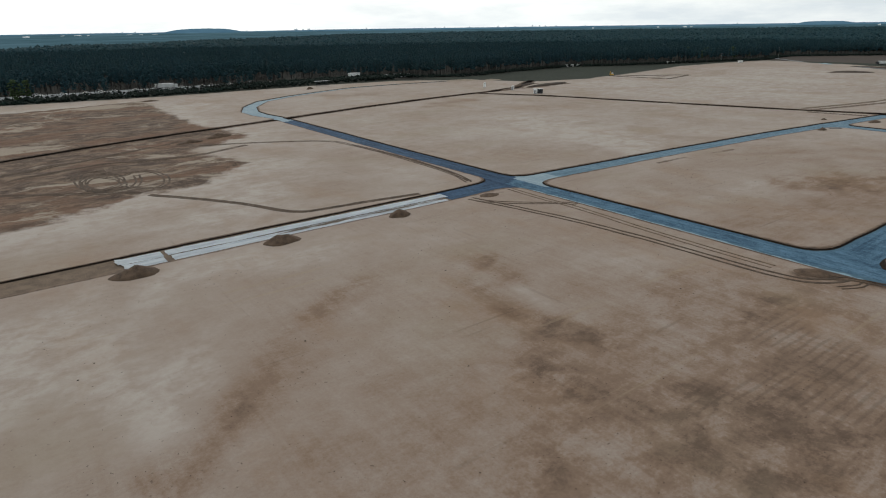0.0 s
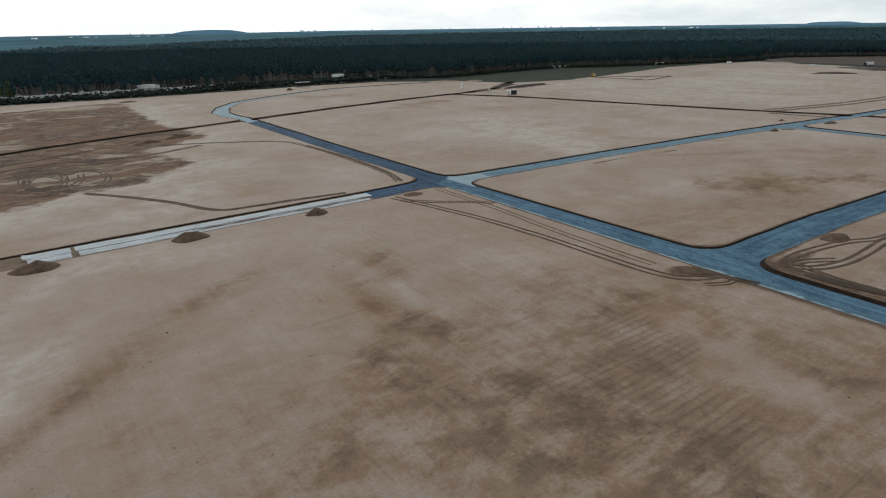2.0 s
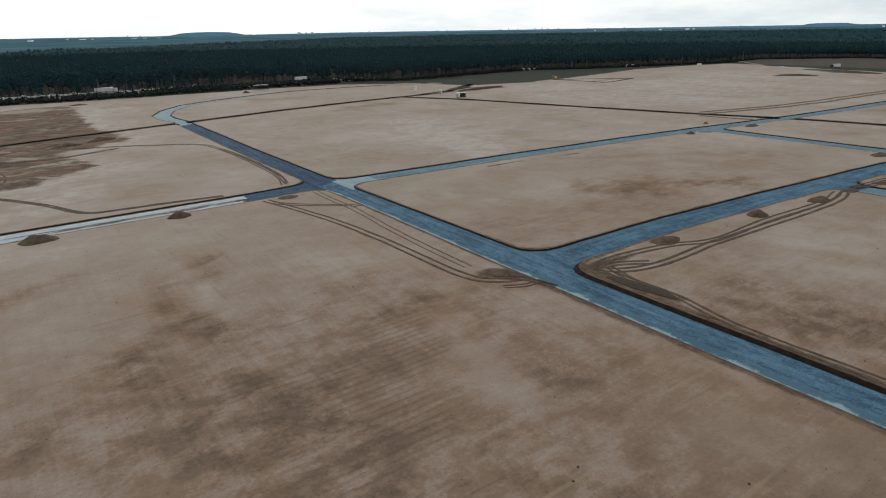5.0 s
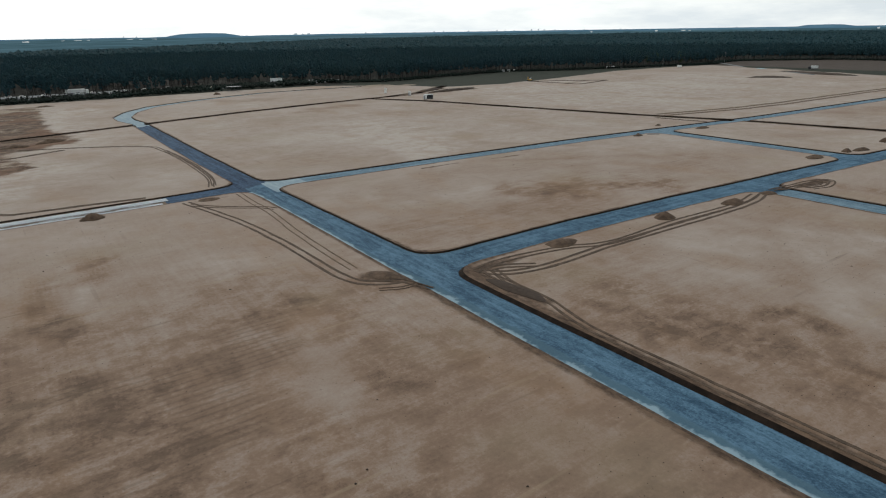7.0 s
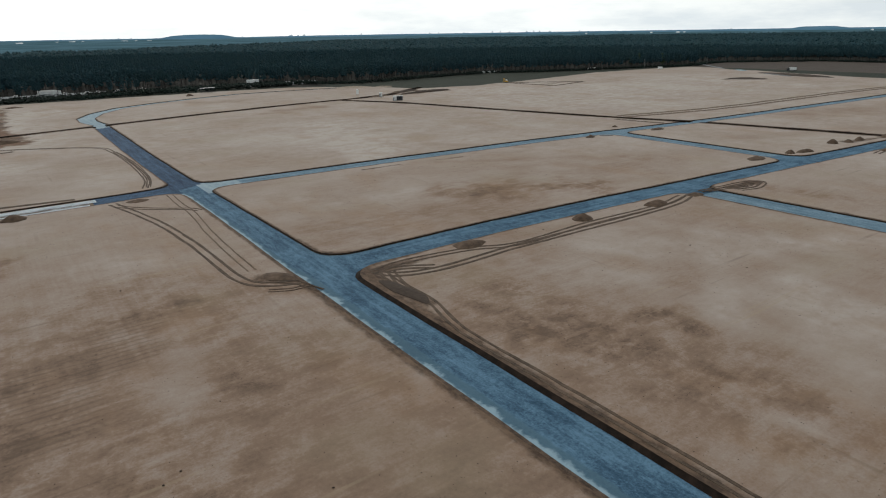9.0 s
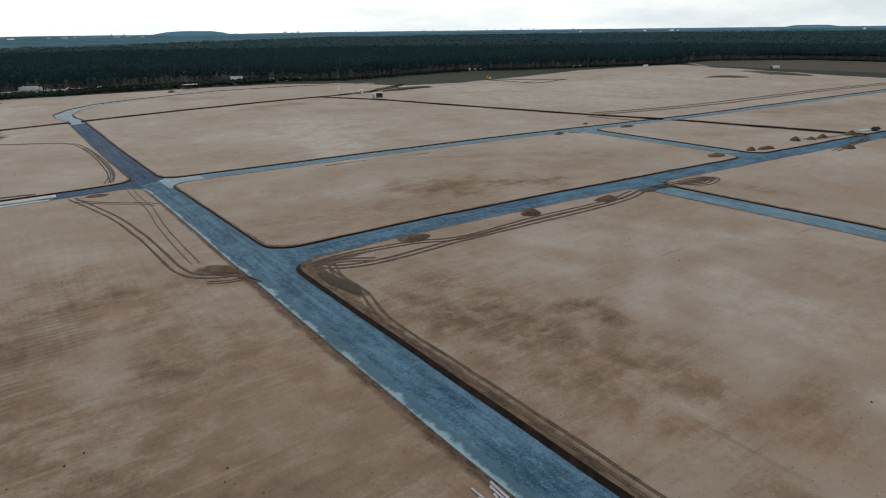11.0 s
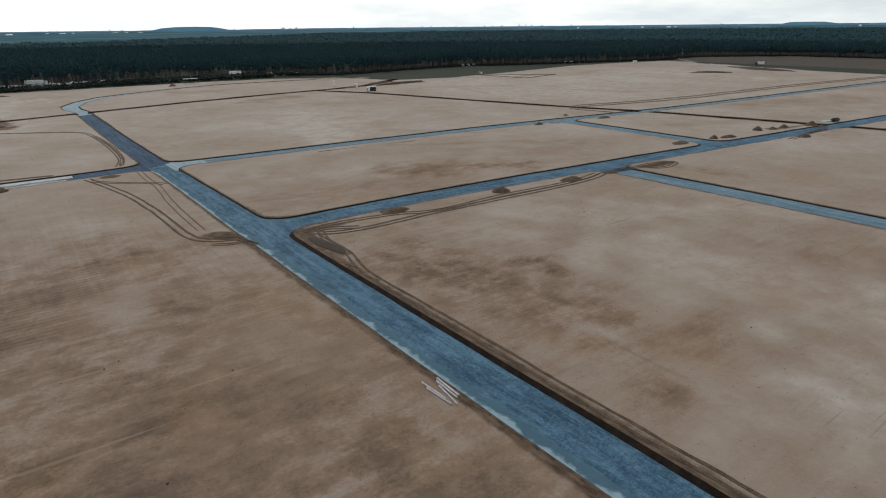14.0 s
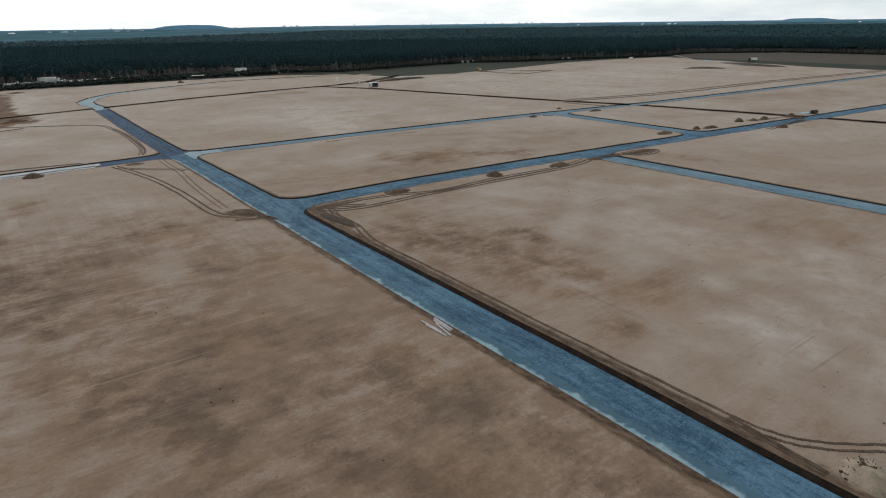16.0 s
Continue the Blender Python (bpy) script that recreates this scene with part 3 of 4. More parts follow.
def clumps(centres, sizes, rng, flat=0.65):
    """Ragged eight-sided tufts, joined into arrays of vertices and faces."""
    n = len(centres)
    v = np.repeat(OCTA_V[None], n, 0) * rng.uniform(0.55, 1.35, (n, 6, 1))
    a = rng.uniform(0, 6.283, n)
    c, s = np.cos(a)[:, None], np.sin(a)[:, None]
    v = np.stack([v[:, :, 0] * c - v[:, :, 1] * s, v[:, :, 0] * s + v[:, :, 1] * c, v[:, :, 2] * flat], 2)
    v = v * np.asarray(sizes).reshape(n, 1, 1) + np.asarray(centres)[:, None, :]
    f = OCTA_F[None] + (np.arange(n) * 6)[:, None, None]
    return v.reshape(-1, 3), f.reshape(-1, 3)


def mesh_from(name, v, f, material):
    me = bpy.data.meshes.new(name)
    me.vertices.add(len(v))
    me.vertices.foreach_set("co", np.asarray(v, np.float32).ravel())
    me.loops.add(len(f) * 3)
    me.loops.foreach_set("vertex_index", np.asarray(f, np.int32).ravel())
    me.polygons.add(len(f))
    me.polygons.foreach_set("loop_start", np.arange(len(f), dtype=np.int32) * 3)
    me.polygons.foreach_set("loop_total", np.full(len(f), 3, np.int32))
    me.materials.append(material)
    me.update(calc_edges=True)
    me.validate()
    return me


def part(name, bm, material, parent, label=""):
    me = bpy.data.meshes.new(name)
    bm.to_mesh(me)
    bm.free()
    me.materials.append(material)
    ob = new(name, me)
    ob.parent = parent
    return tagged(ob, label)


def tube(bm, a, b, r1, r2, sides=8):
    a, b = Vector(a), Vector(b)
    m = Matrix.Translation((a + b) / 2) @ (b - a).to_track_quat("Z", "Y").to_matrix().to_4x4()
    bmesh.ops.create_cone(bm, cap_ends=True, segments=sides, radius1=r1, radius2=r2, depth=(b - a).length, matrix=m)


def pine_tree(label, height, crown_from, spread_r, tufts, seed, foliage, rounded=False):
    """Trunk with limbs, and a ragged crown of tufts high on it."""
    rng = np.random.RandomState(seed)
    tree = new("pine_tree" if not rounded else "broadleaf_tree")
    bm = bmesh.new()
    lean = rng.uniform(-0.3, 0.3, 2)
    mid = (lean[0] * 0.5, lean[1] * 0.5, height * 0.55)
    tube(bm, (0, 0, -0.2), mid, 0.20, 0.14, 6)
    tube(bm, mid, (lean[0], lean[1], height * 0.94), 0.14, 0.04, 6)
    for i in range(7):
        h = height * rng.uniform(crown_from - 0.08, 0.9)
        a = rng.uniform(0, 6.283)
        r = spread_r * rng.uniform(0.5, 0.9)
        tube(bm, (lean[0] * h / height, lean[1] * h / height, h), (math.cos(a) * r, math.sin(a) * r, h + 0.6), 0.06, 0.02, 4)
    part("trunk", bm, BARK, tree)
    h = rng.uniform(crown_from, 1.0, tufts)
    s = (h - crown_from) / (1 - crown_from)
    reach = spread_r * (np.sqrt(np.maximum(1 - (2 * s - 1) ** 2, 0.02)) if rounded else np.minimum(1, 1.15 * (1 - s) ** 0.6 + 0.12) * np.minimum(1, 0.45 + s * 3))
    a, q = rng.uniform(0, 6.283, tufts), np.sqrt(rng.uniform(0.05, 1, tufts))
    centres = np.stack([np.cos(a) * reach * q, np.sin(a) * reach * q, h * height], 1)
    v, f = clumps(centres, rng.uniform(0.45, 0.95, tufts), rng)
    crown = new("crown", mesh_from("crown", v, f, foliage))
    crown.parent = tree
    return tagged(tree, label, "tree")


def in_forest(x, y):
    return polygon_field(np.asarray(x, float), np.asarray(y, float), FOREST)


def far_edge(q):
    """How far the wood reaches, by the angle from the middle of the view."""
    return 2900 + 1400 * np.tanh((np.asarray(q) + 0.22) * 4.0) + 150 * np.sin(np.asarray(q) * 31)


def forest():
    rng = np.random.RandomState(7)
    kinds = [pine_tree("tall slender pine with a bare trunk at the forest edge", h, c, r, 60, 30 + i, PINE)
             for i, (h, c, r) in enumerate(((16.0, .55, 2.0), (14.5, .48, 2.2), (17.2, .60, 1.9), (13.0, .40, 2.3)))]
    for k in kinds:
        tagged(k, group="pines at the forest edge")
    # single pines along the visible edge
    edge, spots = FOREST[1:16], []
    total = sum(math.dist(a, b) for a, b in zip(edge, edge[1:]))
    for a, b in zip(edge, edge[1:]):
        length = math.dist(a, b)
        for i in range(int(225 * length / total)):
            s = rng.uniform()
            off = rng.uniform(0.5, 9)
            nx, ny = -(b[1] - a[1]) / length, (b[0] - a[0]) / length
            spots.append((a[0] + s * (b[0] - a[0]) + nx * off, a[1] + s * (b[1] - a[1]) + ny * off))
    spots += [(rng.uniform(-160, 205), rng.uniform(472, 498)) for i in range(120)]
    for i, (x, y) in enumerate(spots):
        k, sc = kinds[i % 4], rng.uniform(0.82, 1.12)
        m = pose(x, y, 0, 0, 0, rng.uniform(0, 360)) @ Matrix.Scale(sc, 4)
        if i < 4:
            k.matrix_basis = m
        else:
            t = copy_thing(k, m)
            t.scale = (sc, sc, sc)
    # the wood behind them
    head = math.atan2(0.55, 0.76)
    n = 26000
    r = 420 + 900 * rng.uniform(0, 1, n) ** 0.9
    a = head + rng.uniform(-0.86, 0.80, n)
    x, y = 50 + np.sin(a) * r, -60 + np.cos(a) * r
    keep = in_forest(x, y) < -4
    x, y = x[keep], y[keep]
    n = len(x)
    hgt = rng.uniform(11.5, 17.5, n)
    cs, ss = [], []
    for i in range(8):
        s = i / 7
        ang, q = rng.uniform(0, 6.283, n), rng.uniform(0.1, 1.0, n) * (1.7 - 1.3 * s)
        cs.append(np.stack([x + np.cos(ang) * q, y + np.sin(ang) * q, hgt * (0.45 + 0.53 * s)], 1))
        ss.append(rng.uniform(0.9, 1.45, n) * (1.25 - 0.5 * s))
    v, f = clumps(np.concatenate(cs), np.concatenate(ss), rng, 0.8)
    tagged(new("pine_wood", mesh_from("pine_wood", v, f, PINE)), "dense dark green pine forest behind the site", "forest", kind="stuff")
    # trunks inside the edge of the wood
    d = in_forest(x, y)
    pick = np.where(d > -60)[0][:4200]
    base = np.array([(1, 0), (-0.5, 0.87), (-0.5, -0.87)]) * 0.17
    tv = np.concatenate([np.stack([x[pick, None] + base[:, 0], y[pick, None] + base[:, 1], np.zeros((len(pick), 3))], 2),
                         np.stack([x[pick, None] + base[:, 0] * .6, y[pick, None] + base[:, 1] * .6, np.repeat(hgt[pick, None] * .75, 3, 1)], 2)], 1)
    tf = np.array([(0, 1, 4), (0, 4, 3), (1, 2, 5), (1, 5, 4), (2, 0, 3), (2, 3, 5)])
    tf = (tf[None] + (np.arange(len(pick)) * 6)[:, None, None]).reshape(-1, 3)
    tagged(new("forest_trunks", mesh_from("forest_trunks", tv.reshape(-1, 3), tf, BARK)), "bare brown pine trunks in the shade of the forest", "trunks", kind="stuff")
    # undergrowth along the edge
    n = 5200
    ex, ey = rng.uniform(-260, 300, n), rng.uniform(464, 503, n)
    ok = polygon_field(ex, ey, FIELD) > 2.5
    ex, ey = ex[ok], ey[ok]
    for (ax, ay), (bx, by) in zip(FOREST[4:15], FOREST[5:16]):
        m = int(math.dist((ax, ay), (bx, by)) * 3.2)
        q, o = rng.uniform(0, 1, m), rng.uniform(-3, 14, m)
        ln = math.dist((ax, ay), (bx, by))
        ex = np.concatenate([ex, ax + q * (bx - ax) - (by - ay) / ln * o])
        ey = np.concatenate([ey, ay + q * (by - ay) + (bx - ax) / ln * o])
    m = len(ex)
    low = np.stack([ex, ey, rng.uniform(0.2, 1.6, m) + 1.6 * np.clip((ex - 130) / 30, 0, 1) * (ey > 455) * (ex < 320) * rng.uniform(0.2, 1, m)], 1)
    v, f = clumps(low, rng.uniform(0.7, 1.9, m), rng, 0.75)
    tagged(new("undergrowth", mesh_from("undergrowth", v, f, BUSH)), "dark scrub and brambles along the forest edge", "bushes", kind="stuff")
    # lighter broadleaf trees
    leafy = pine_tree("broadleaf tree in fresh spring green", 13.0, 0.18, 4.2, 150, 77, LEAF, True)
    tagged(leafy, group="broadleaf trees")
    places = [(20, 478), (28, 503), (770, 425), (790, 440), (812, 430), (760, 450), (835, 455), (780, 470), (850, 440), (806, 468), (870, 480), (742, 452), (-30, 540), (828, 490), (800, 510)]
    for i, (bx, by) in enumerate(places):
        sc = rng.uniform(0.75, 1.15)
        m = pose(bx, by, 0, 0, 0, rng.uniform(0, 360)) @ Matrix.Scale(sc, 4)
        if i == 0:
            leafy.matrix_basis = m
        else:
            copy_thing(leafy, m).scale = (sc, sc, sc)
    # the far wood, out to the horizon
    n = 52000
    r = 1250 * (4500 / 1250) ** rng.uniform(0, 1, n)
    a = head + rng.uniform(-0.80, 0.74, n)
    ok = r < far_edge(a - head)
    r, a = r[ok], a[ok]
    n = len(r)
    x, y = 50 + np.sin(a) * r, -60 + np.cos(a) * r
    c = np.stack([x, y, rng.uniform(9, 14.5, n) + 1.5 * wobble(x, y, 700, 8)], 1)
    v, f = clumps(c, rng.uniform(2.5, 4.0, n) * (0.8 + r / 2500), rng, 0.75)
    tagged(new("far_wood", mesh_from("far_wood", v, f, PINE)), "far dark forest reaching to the horizon", "forest", kind="stuff")
    # closed canopy beneath the far crowns
    bm = bmesh.new()
    rows = []
    for rr in np.geomspace(1150, 4600, 60):
        rows.append([bm.verts.new((50 + math.sin(head + q) * min(rr, far_edge(q)), -60 + math.cos(head + q) * min(rr, far_edge(q)), 9 + 1.2 * noise.noise((q * 40, rr * .01, 0))))
                     for q in np.linspace(-0.86, 0.80, 120)])
    for r1, r2 in zip(rows, rows[1:]):
        for i in range(119):
            bm.faces.new((r1[i], r1[i + 1], r2[i + 1], r2[i]))
    ob = part("forest_canopy", bm, PINE, None)
    tagged(ob, "closed dark canopy of the far forest", "forest", kind="stuff")


forest()


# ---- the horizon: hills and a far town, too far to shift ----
# distance haze painted as an emitted colour over near-black surfaces
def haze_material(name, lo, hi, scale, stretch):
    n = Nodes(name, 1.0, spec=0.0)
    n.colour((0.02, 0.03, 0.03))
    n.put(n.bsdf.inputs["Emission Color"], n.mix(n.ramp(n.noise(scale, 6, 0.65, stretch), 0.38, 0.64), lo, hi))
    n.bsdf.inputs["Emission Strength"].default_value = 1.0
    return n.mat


HAZE_HILL = haze_material("blue_haze_glow", (0.050, 0.118, 0.180), (0.072, 0.150, 0.215), 0.004, (1, 1, 6))
HAZE_LOW = haze_material("teal_haze_glow", (0.028, 0.066, 0.086), (0.058, 0.112, 0.145), 0.0035, (1, 1, 1))
HAZE_TOWN = haze_material("pale_walls_haze_glow", (0.36, 0.40, 0.42), (0.55, 0.58, 0.58), 0.05, (1, 1, 1))
HAZE_TOWER = haze_material("hazy_walls_glow", (0.30, 0.37, 0.42), (0.42, 0.47, 0.50), 0.05, (1, 1, 1))
HEAD = math.atan2(0.55, 0.76)
MIDX, MIDY = 65.0, -70.0


def far_point(deg, dist, z):
    q = HEAD + radians(deg)
    return (MIDX + math.sin(q) * dist, MIDY + math.cos(q) * dist, z)


def hump(d, c, w, h, p=4):
    return h * max(0.0, 1 - abs((d - c) / w) ** p) ** 0.8


def back_height(d):
    """Height of the range by the angle from the middle of the view."""
    low = 38.5 + 0.8 * noise.noise((d * 0.35, 3, 0)) + 0.5 * noise.noise((d * 1.4, 9, 0)) - 9.0 / (1 + math.exp((d + 17) / 2.5)) + hump(d, -30, 9, 5, 2)
    return low + hump(d, -20.4, 2.8, 22, 2.6) * (0.96 + 0.08 * noise.noise((d * 1.3, 0, 0))) + hump(d, -20.7, 3.8, 4, 2) + hump(d, 30.1, 1.7, 11, 4)


def sheet(name, label, material, profile, steps=240):
    """A wide strip of land by rows of distance and height."""
    bm = bmesh.new()
    rows = [[bm.verts.new(far_point(-50 + 100 * i / steps, *profile(k, -50 + 100 * i / steps))) for i in range(steps + 1)] for k in range(5)]
    for r1, r2 in zip(rows, rows[1:]):
        for i in range(steps):
            bm.faces.new((r1[i], r1[i + 1], r2[i + 1], r2[i]))
    return tagged(part(name, bm, material, None), label, "hills", kind="structure")


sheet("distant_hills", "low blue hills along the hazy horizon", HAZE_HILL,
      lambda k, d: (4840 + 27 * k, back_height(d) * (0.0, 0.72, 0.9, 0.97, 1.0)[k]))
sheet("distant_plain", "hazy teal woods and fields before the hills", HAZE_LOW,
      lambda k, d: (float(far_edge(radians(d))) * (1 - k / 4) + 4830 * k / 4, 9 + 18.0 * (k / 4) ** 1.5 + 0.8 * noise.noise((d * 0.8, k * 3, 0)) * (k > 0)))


def far_block(name, label, deg, dist, z, width, height, material, roof=0.0):
    """A far building: body with a set-back roof storey."""
    bm = bmesh.new()
    bmesh.ops.create_cube(bm, size=1, matrix=Matrix.Diagonal((width, width * 0.5, height, 1)) @ Matrix.Translation((0, 0, 0.5)))
    bmesh.ops.create_cube(bm, size=1, matrix=Matrix.Translation((width * 0.15, 0, height)) @ Matrix.Diagonal((width * 0.4, width * 0.3, height * (0.25 + roof), 1)))
    me = bpy.data.meshes.new(name)
    bm.to_mesh(me)
    bm.free()
    me.materials.append(material)
    ob = new(name, me)
    ob.matrix_basis = Matrix.Translation(far_point(deg, dist, z)) @ pose(0, 0, 0, 0, 0, -math.degrees(HEAD) - deg)
    return tagged(ob, label, "building", "far town")


rng_town = random.Random(4)
for deg, wide, high in ((-13.0, 26, 9), (-11.9, 20, 9), (-12.4, 14, 6), (-7.0, 8, 9), (-1.0, 12, 6), (-0.2, 7, 8), (2.0, 9, 6), (4.5, 10, 8), (5.2, 6, 10), (6.0, 12, 6),
                        (7.5, 9, 10), (8.1, 7, 11), (8.6, 10, 8), (9.5, 14, 6), (12.0, 10, 6), (-17.0, 8, 6), (-25.5, 10, 6), (-26.4, 8, 7), (24.0, 9, 5), (15.0, 8, 5)):
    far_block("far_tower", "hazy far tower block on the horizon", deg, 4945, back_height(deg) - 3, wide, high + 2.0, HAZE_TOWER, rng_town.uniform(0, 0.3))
for deg, dist, wide in ((-29.6, 4350, 36), (-28.9, 4350, 14), (-30.6, 4300, 18), (-26.0, 4400, 34), (-25.2, 4400, 20), (-24.2, 4420, 28), (12.6, 4700, 13), (17.9, 4720, 16),
                        (20.0, 4700, 26), (20.5, 4700, 14), (33.5, 4700, 14), (-33.0, 4000, 30)):
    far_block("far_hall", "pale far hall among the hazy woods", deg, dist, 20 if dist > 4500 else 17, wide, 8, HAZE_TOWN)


# ---- things on the site ----
HEAP = plain("heaped_brown_soil", (0.130, 0.086, 0.058), 0.95, 0, 0.8, 0.5)
HEAP_PALE = plain("heaped_pale_sand", (0.33, 0.265, 0.20), 0.95, 0, 0.8, 0.35)
RUT = plain("pressed_dark_sand", (0.112, 0.078, 0.056), 0.95, 0, 0.7, 0.5)
RUT_PALE = plain("pressed_pale_sand", (0.175, 0.126, 0.090), 0.95, 0, 0.5, 0.4)
PIPE = plain("lilac_grey_plastic", (0.52, 0.49, 0.53), 0.45, 0, 1.0, 0.3)
CAP = plain("black_rubber", (0.02, 0.02, 0.022), 0.8)
CLOD = plain("dark_clods", (0.060, 0.042, 0.031), 0.95)
WHITE = plain("white_painted_metal", (0.72, 0.73, 0.72), 0.45, 0, 0.5, 0.2)
GREY = plain("grey_painted_metal", (0.30, 0.31, 0.32), 0.5)
DARK = plain("dark_painted_metal", (0.035, 0.037, 0.042), 0.5)
YELLOW = plain("yellow_painted_metal", (0.62, 0.36, 0.04), 0.45)
GLASS = plain("dark_window_glass", (0.02, 0.025, 0.03), 0.08)
TYRE = plain("tyre_rubber", (0.018, 0.018, 0.019), 0.85)
ASPHALT = plain("pale_worn_concrete", (0.24, 0.26, 0.27), 0.9, 0, 0.12, 0.3)
BLUE = plain("blue_plastic_sheet", (0.30, 0.46, 0.52), 0.5)
RUT_SOFT = plain("trodden_brown_sand", (0.128, 0.090, 0.064), 0.95, 0, 0.5, 0.6)
WOOD = plain("weathered_roots", (0.075, 0.058, 0.046), 0.95, 0, 2.0, 0.4)


def make_fleece():
    n = Nodes("white_geotextile", 0.85, spec=0.2)
    c = n.mix(n.ramp(n.noise(0.5, 5, 0.65, (0.3, 1.5, 1)), 0.38, 0.66), (0.74, 0.78, 0.81), (0.56, 0.61, 0.66))
    sand = n.ramp(n.math("ADD", n.attr("sandy"), n.math("MULTIPLY", n.math("SUBTRACT", n.noise(0.35, 6, 0.7, (0.35, 1.3, 1)), 0.5), 1.2)), 0.45, 0.7)
    n.colour(n.mix(sand, c, (0.20, 0.155, 0.115)))
    n.bump(n.noise(1.4, 4, 0.6), 0.5, 0.12)
    return n.mat


FLEECE = make_fleece()


def ground_z(x, y):
    return float(lift([x], [y])[0])


def smooth_line(points, step=1.2):
    """A Catmull-Rom line through the points, evenly stepped."""
    p = [Vector((*q, 0)) for q in points]
    p = [2 * p[0] - p[1]] + p + [2 * p[-1] - p[-2]]
    out = []
    for a, b, c, d in zip(p, p[1:], p[2:], p[3:]):
        m = max(2, int((c - b).length / step))
        for i in range(m):
            t = i / m
            out.append(0.5 * ((2 * b) + (c - a) * t + (2 * a - 5 * b + 4 * c - d) * t * t + (3 * b - a - 3 * c + d) * t ** 3))
    return out + [p[-2]]


def rut(name, line, offset, width, material, parent, seed, height=0.05, tread=0.0):
    """One wheel rut: a pressed floor between two low crumbled shoulders."""
    spots = []
    for i, q in enumerate(line):
        way = (line[min(i + 1, len(line) - 1)] - line[max(i - 1, 0)]).normalized()
        side = Vector((-way.y, way.x, 0))
        wob = 0.14 * noise.noise((i * 0.22, seed, 0)) + 0.06 * noise.noise((i * 0.9, seed, 4))
        half = width / 2 * (1 + 0.35 * noise.noise((i * 0.4, seed, 9)) * (1 - tread)) * (1 + (tread if i % 2 else -tread))
        for s, h in ((-1.35, 0.0), (-1.0, 1.0), (-0.6, 0.35), (0.6, 0.35), (1.0, 1.0), (1.35, 0.0)):
            v = q + side * (offset + wob + s * half)
            lump = 1 + 0.6 * noise.noise((v.x * 0.9, v.y * 0.9, seed))
            spots.append((v.x, v.y, h * height * lump + 0.03 if h else -0.05))
    spots = np.array(spots)
    spots[:, 2] += lift(spots[:, 0], spots[:, 1])
    bm = bmesh.new()
    verts = [bm.verts.new(p) for p in spots.tolist()]
    for k in range(len(line) - 1):
        for i in range(5):
            a = k * 6 + i
            bm.faces.new((verts[a], verts[a + 1], verts[a + 7], verts[a + 6]))
    return part(name, bm, material, parent)


def track(points, gauge=1.6, width=0.5, material=None, label="pair of dark wheel ruts pressed into the sand", step=1.2, height=0.05, tread=0.0):
    thing = tagged(new("wheel_track"), label, "tyre track", "wheel tracks")
    line = smooth_line(points, step)
    for k in (-1, 1):
        rut("rut", line, k * gauge / 2, width, material or RUT, thing, len(bpy.data.objects) * 0.37, height, tread)
    return thing


track([(97.6, 120), (99.7, 111), (103.4, 92.7), (105.6, 71), (106.2, 57.6), (106.6, 47), (108, 41.2), (111.4, 38.4), (115.4, 37.2)], 1.7, 0.5)
track([(97.8, 117), (101.8, 111.5), (108.5, 105.4), (112.6, 102.0), (114.6, 98.6)], 1.4, 0.30)
track([(112.3, 121), (112.1, 109), (112.3, 97), (110.9, 78), (110.4, 62), (110.2, 47.7)], 1.5, 0.24, RUT_PALE, "faint pair of wheel ruts in the sand")
track([(226, 29.5), (211, 26.4), (178, 26.6), (160, 27), (140.3, 26.4), (131, 29.2), (128.5, 33.5)], 1.7, 0.60)
track([(222, 30.2), (208, 28.0), (184, 28.6), (161, 28), (150, 31.8), (136, 34.0), (128.0, 33.0)], 1.6, 0.48)
track([(139, 28), (133.5, 31.5), (129.6, 31.0), (128.8, 22)], 1.5, 0.48)
track([(131, 31.5), (129.2, 24), (129.2, 15), (127.0, 4), (127.0, -12), (127.2, -26), (127.3, -44), (127.6, -62), (127.9, -73)], 1.3, 0.42, RUT_SOFT)
track([(127.9, -73), (128.8, -79), (132.4, -84), (139.5, -89.0), (152, -95), (172, -104)], 1.15, 0.30, RUT_SOFT, "pair of ribbed tractor ruts pressed into the sand", 0.22, 0.05, 0.3)
track([(128.0, -74), (127.3, -80), (126.8, -85)], 0.6, 0.40)
track([(32.2, 178.5), (39.3, 168.8), (49, 152.4), (56.5, 138), (64, 135.4), (76, 134.4), (90, 132.4)], 1.0, 0.7, RUT_SOFT, "broad soft wheel track worn into the sand")
track([(65, 247), (88, 237), (108, 224), (111.6, 208), (112.6, 178), (111.6, 148), (108.5, 134)], 1.4, 0.40)
track([(112.2, 208), (113.4, 178), (112.4, 150), (109.6, 135)], 1.1, 0.36)
track([(341, 145.5), (380, 137), (424, 131), (500, 128), (560, 125.5), (640, 118), (702, 113)], 6.0, 2.4, RUT_PALE, "broad brown haul track worn into the sand", 4.0, 0.12)
track([(0, 222), (24, 231), (55, 227.5), (80, 236)], 1.4, 0.64)
track([(-10, 208), (13, 195), (31, 182)], 1.4, 0.64)
track([(-30, 214), (0, 232), (40, 250), (62, 262)], 1.5, 0.64)
track([(230, 30), (240, 29), (250, 28), (254, 25), (247, 22.5), (240, 24)], 1.4, 0.40)
track([(232, 29), (243, 26.6), (250, 25.5), (247, 24), (240, 26)], 1.2, 0.40)
track([(331, 141), (333, 128), (336, 116)], 1.8, 0.72)
track([(371, 32), (362, 26), (345, 24), (325, 22)], 1.7, 0.56)
track([(110.5, 40.5), (114.5, 37), (116.6, 31)], 1.2, 0.28)
track([(109, 36.2), (113, 34.4), (116.4, 34.6)], 1.0, 0.24)
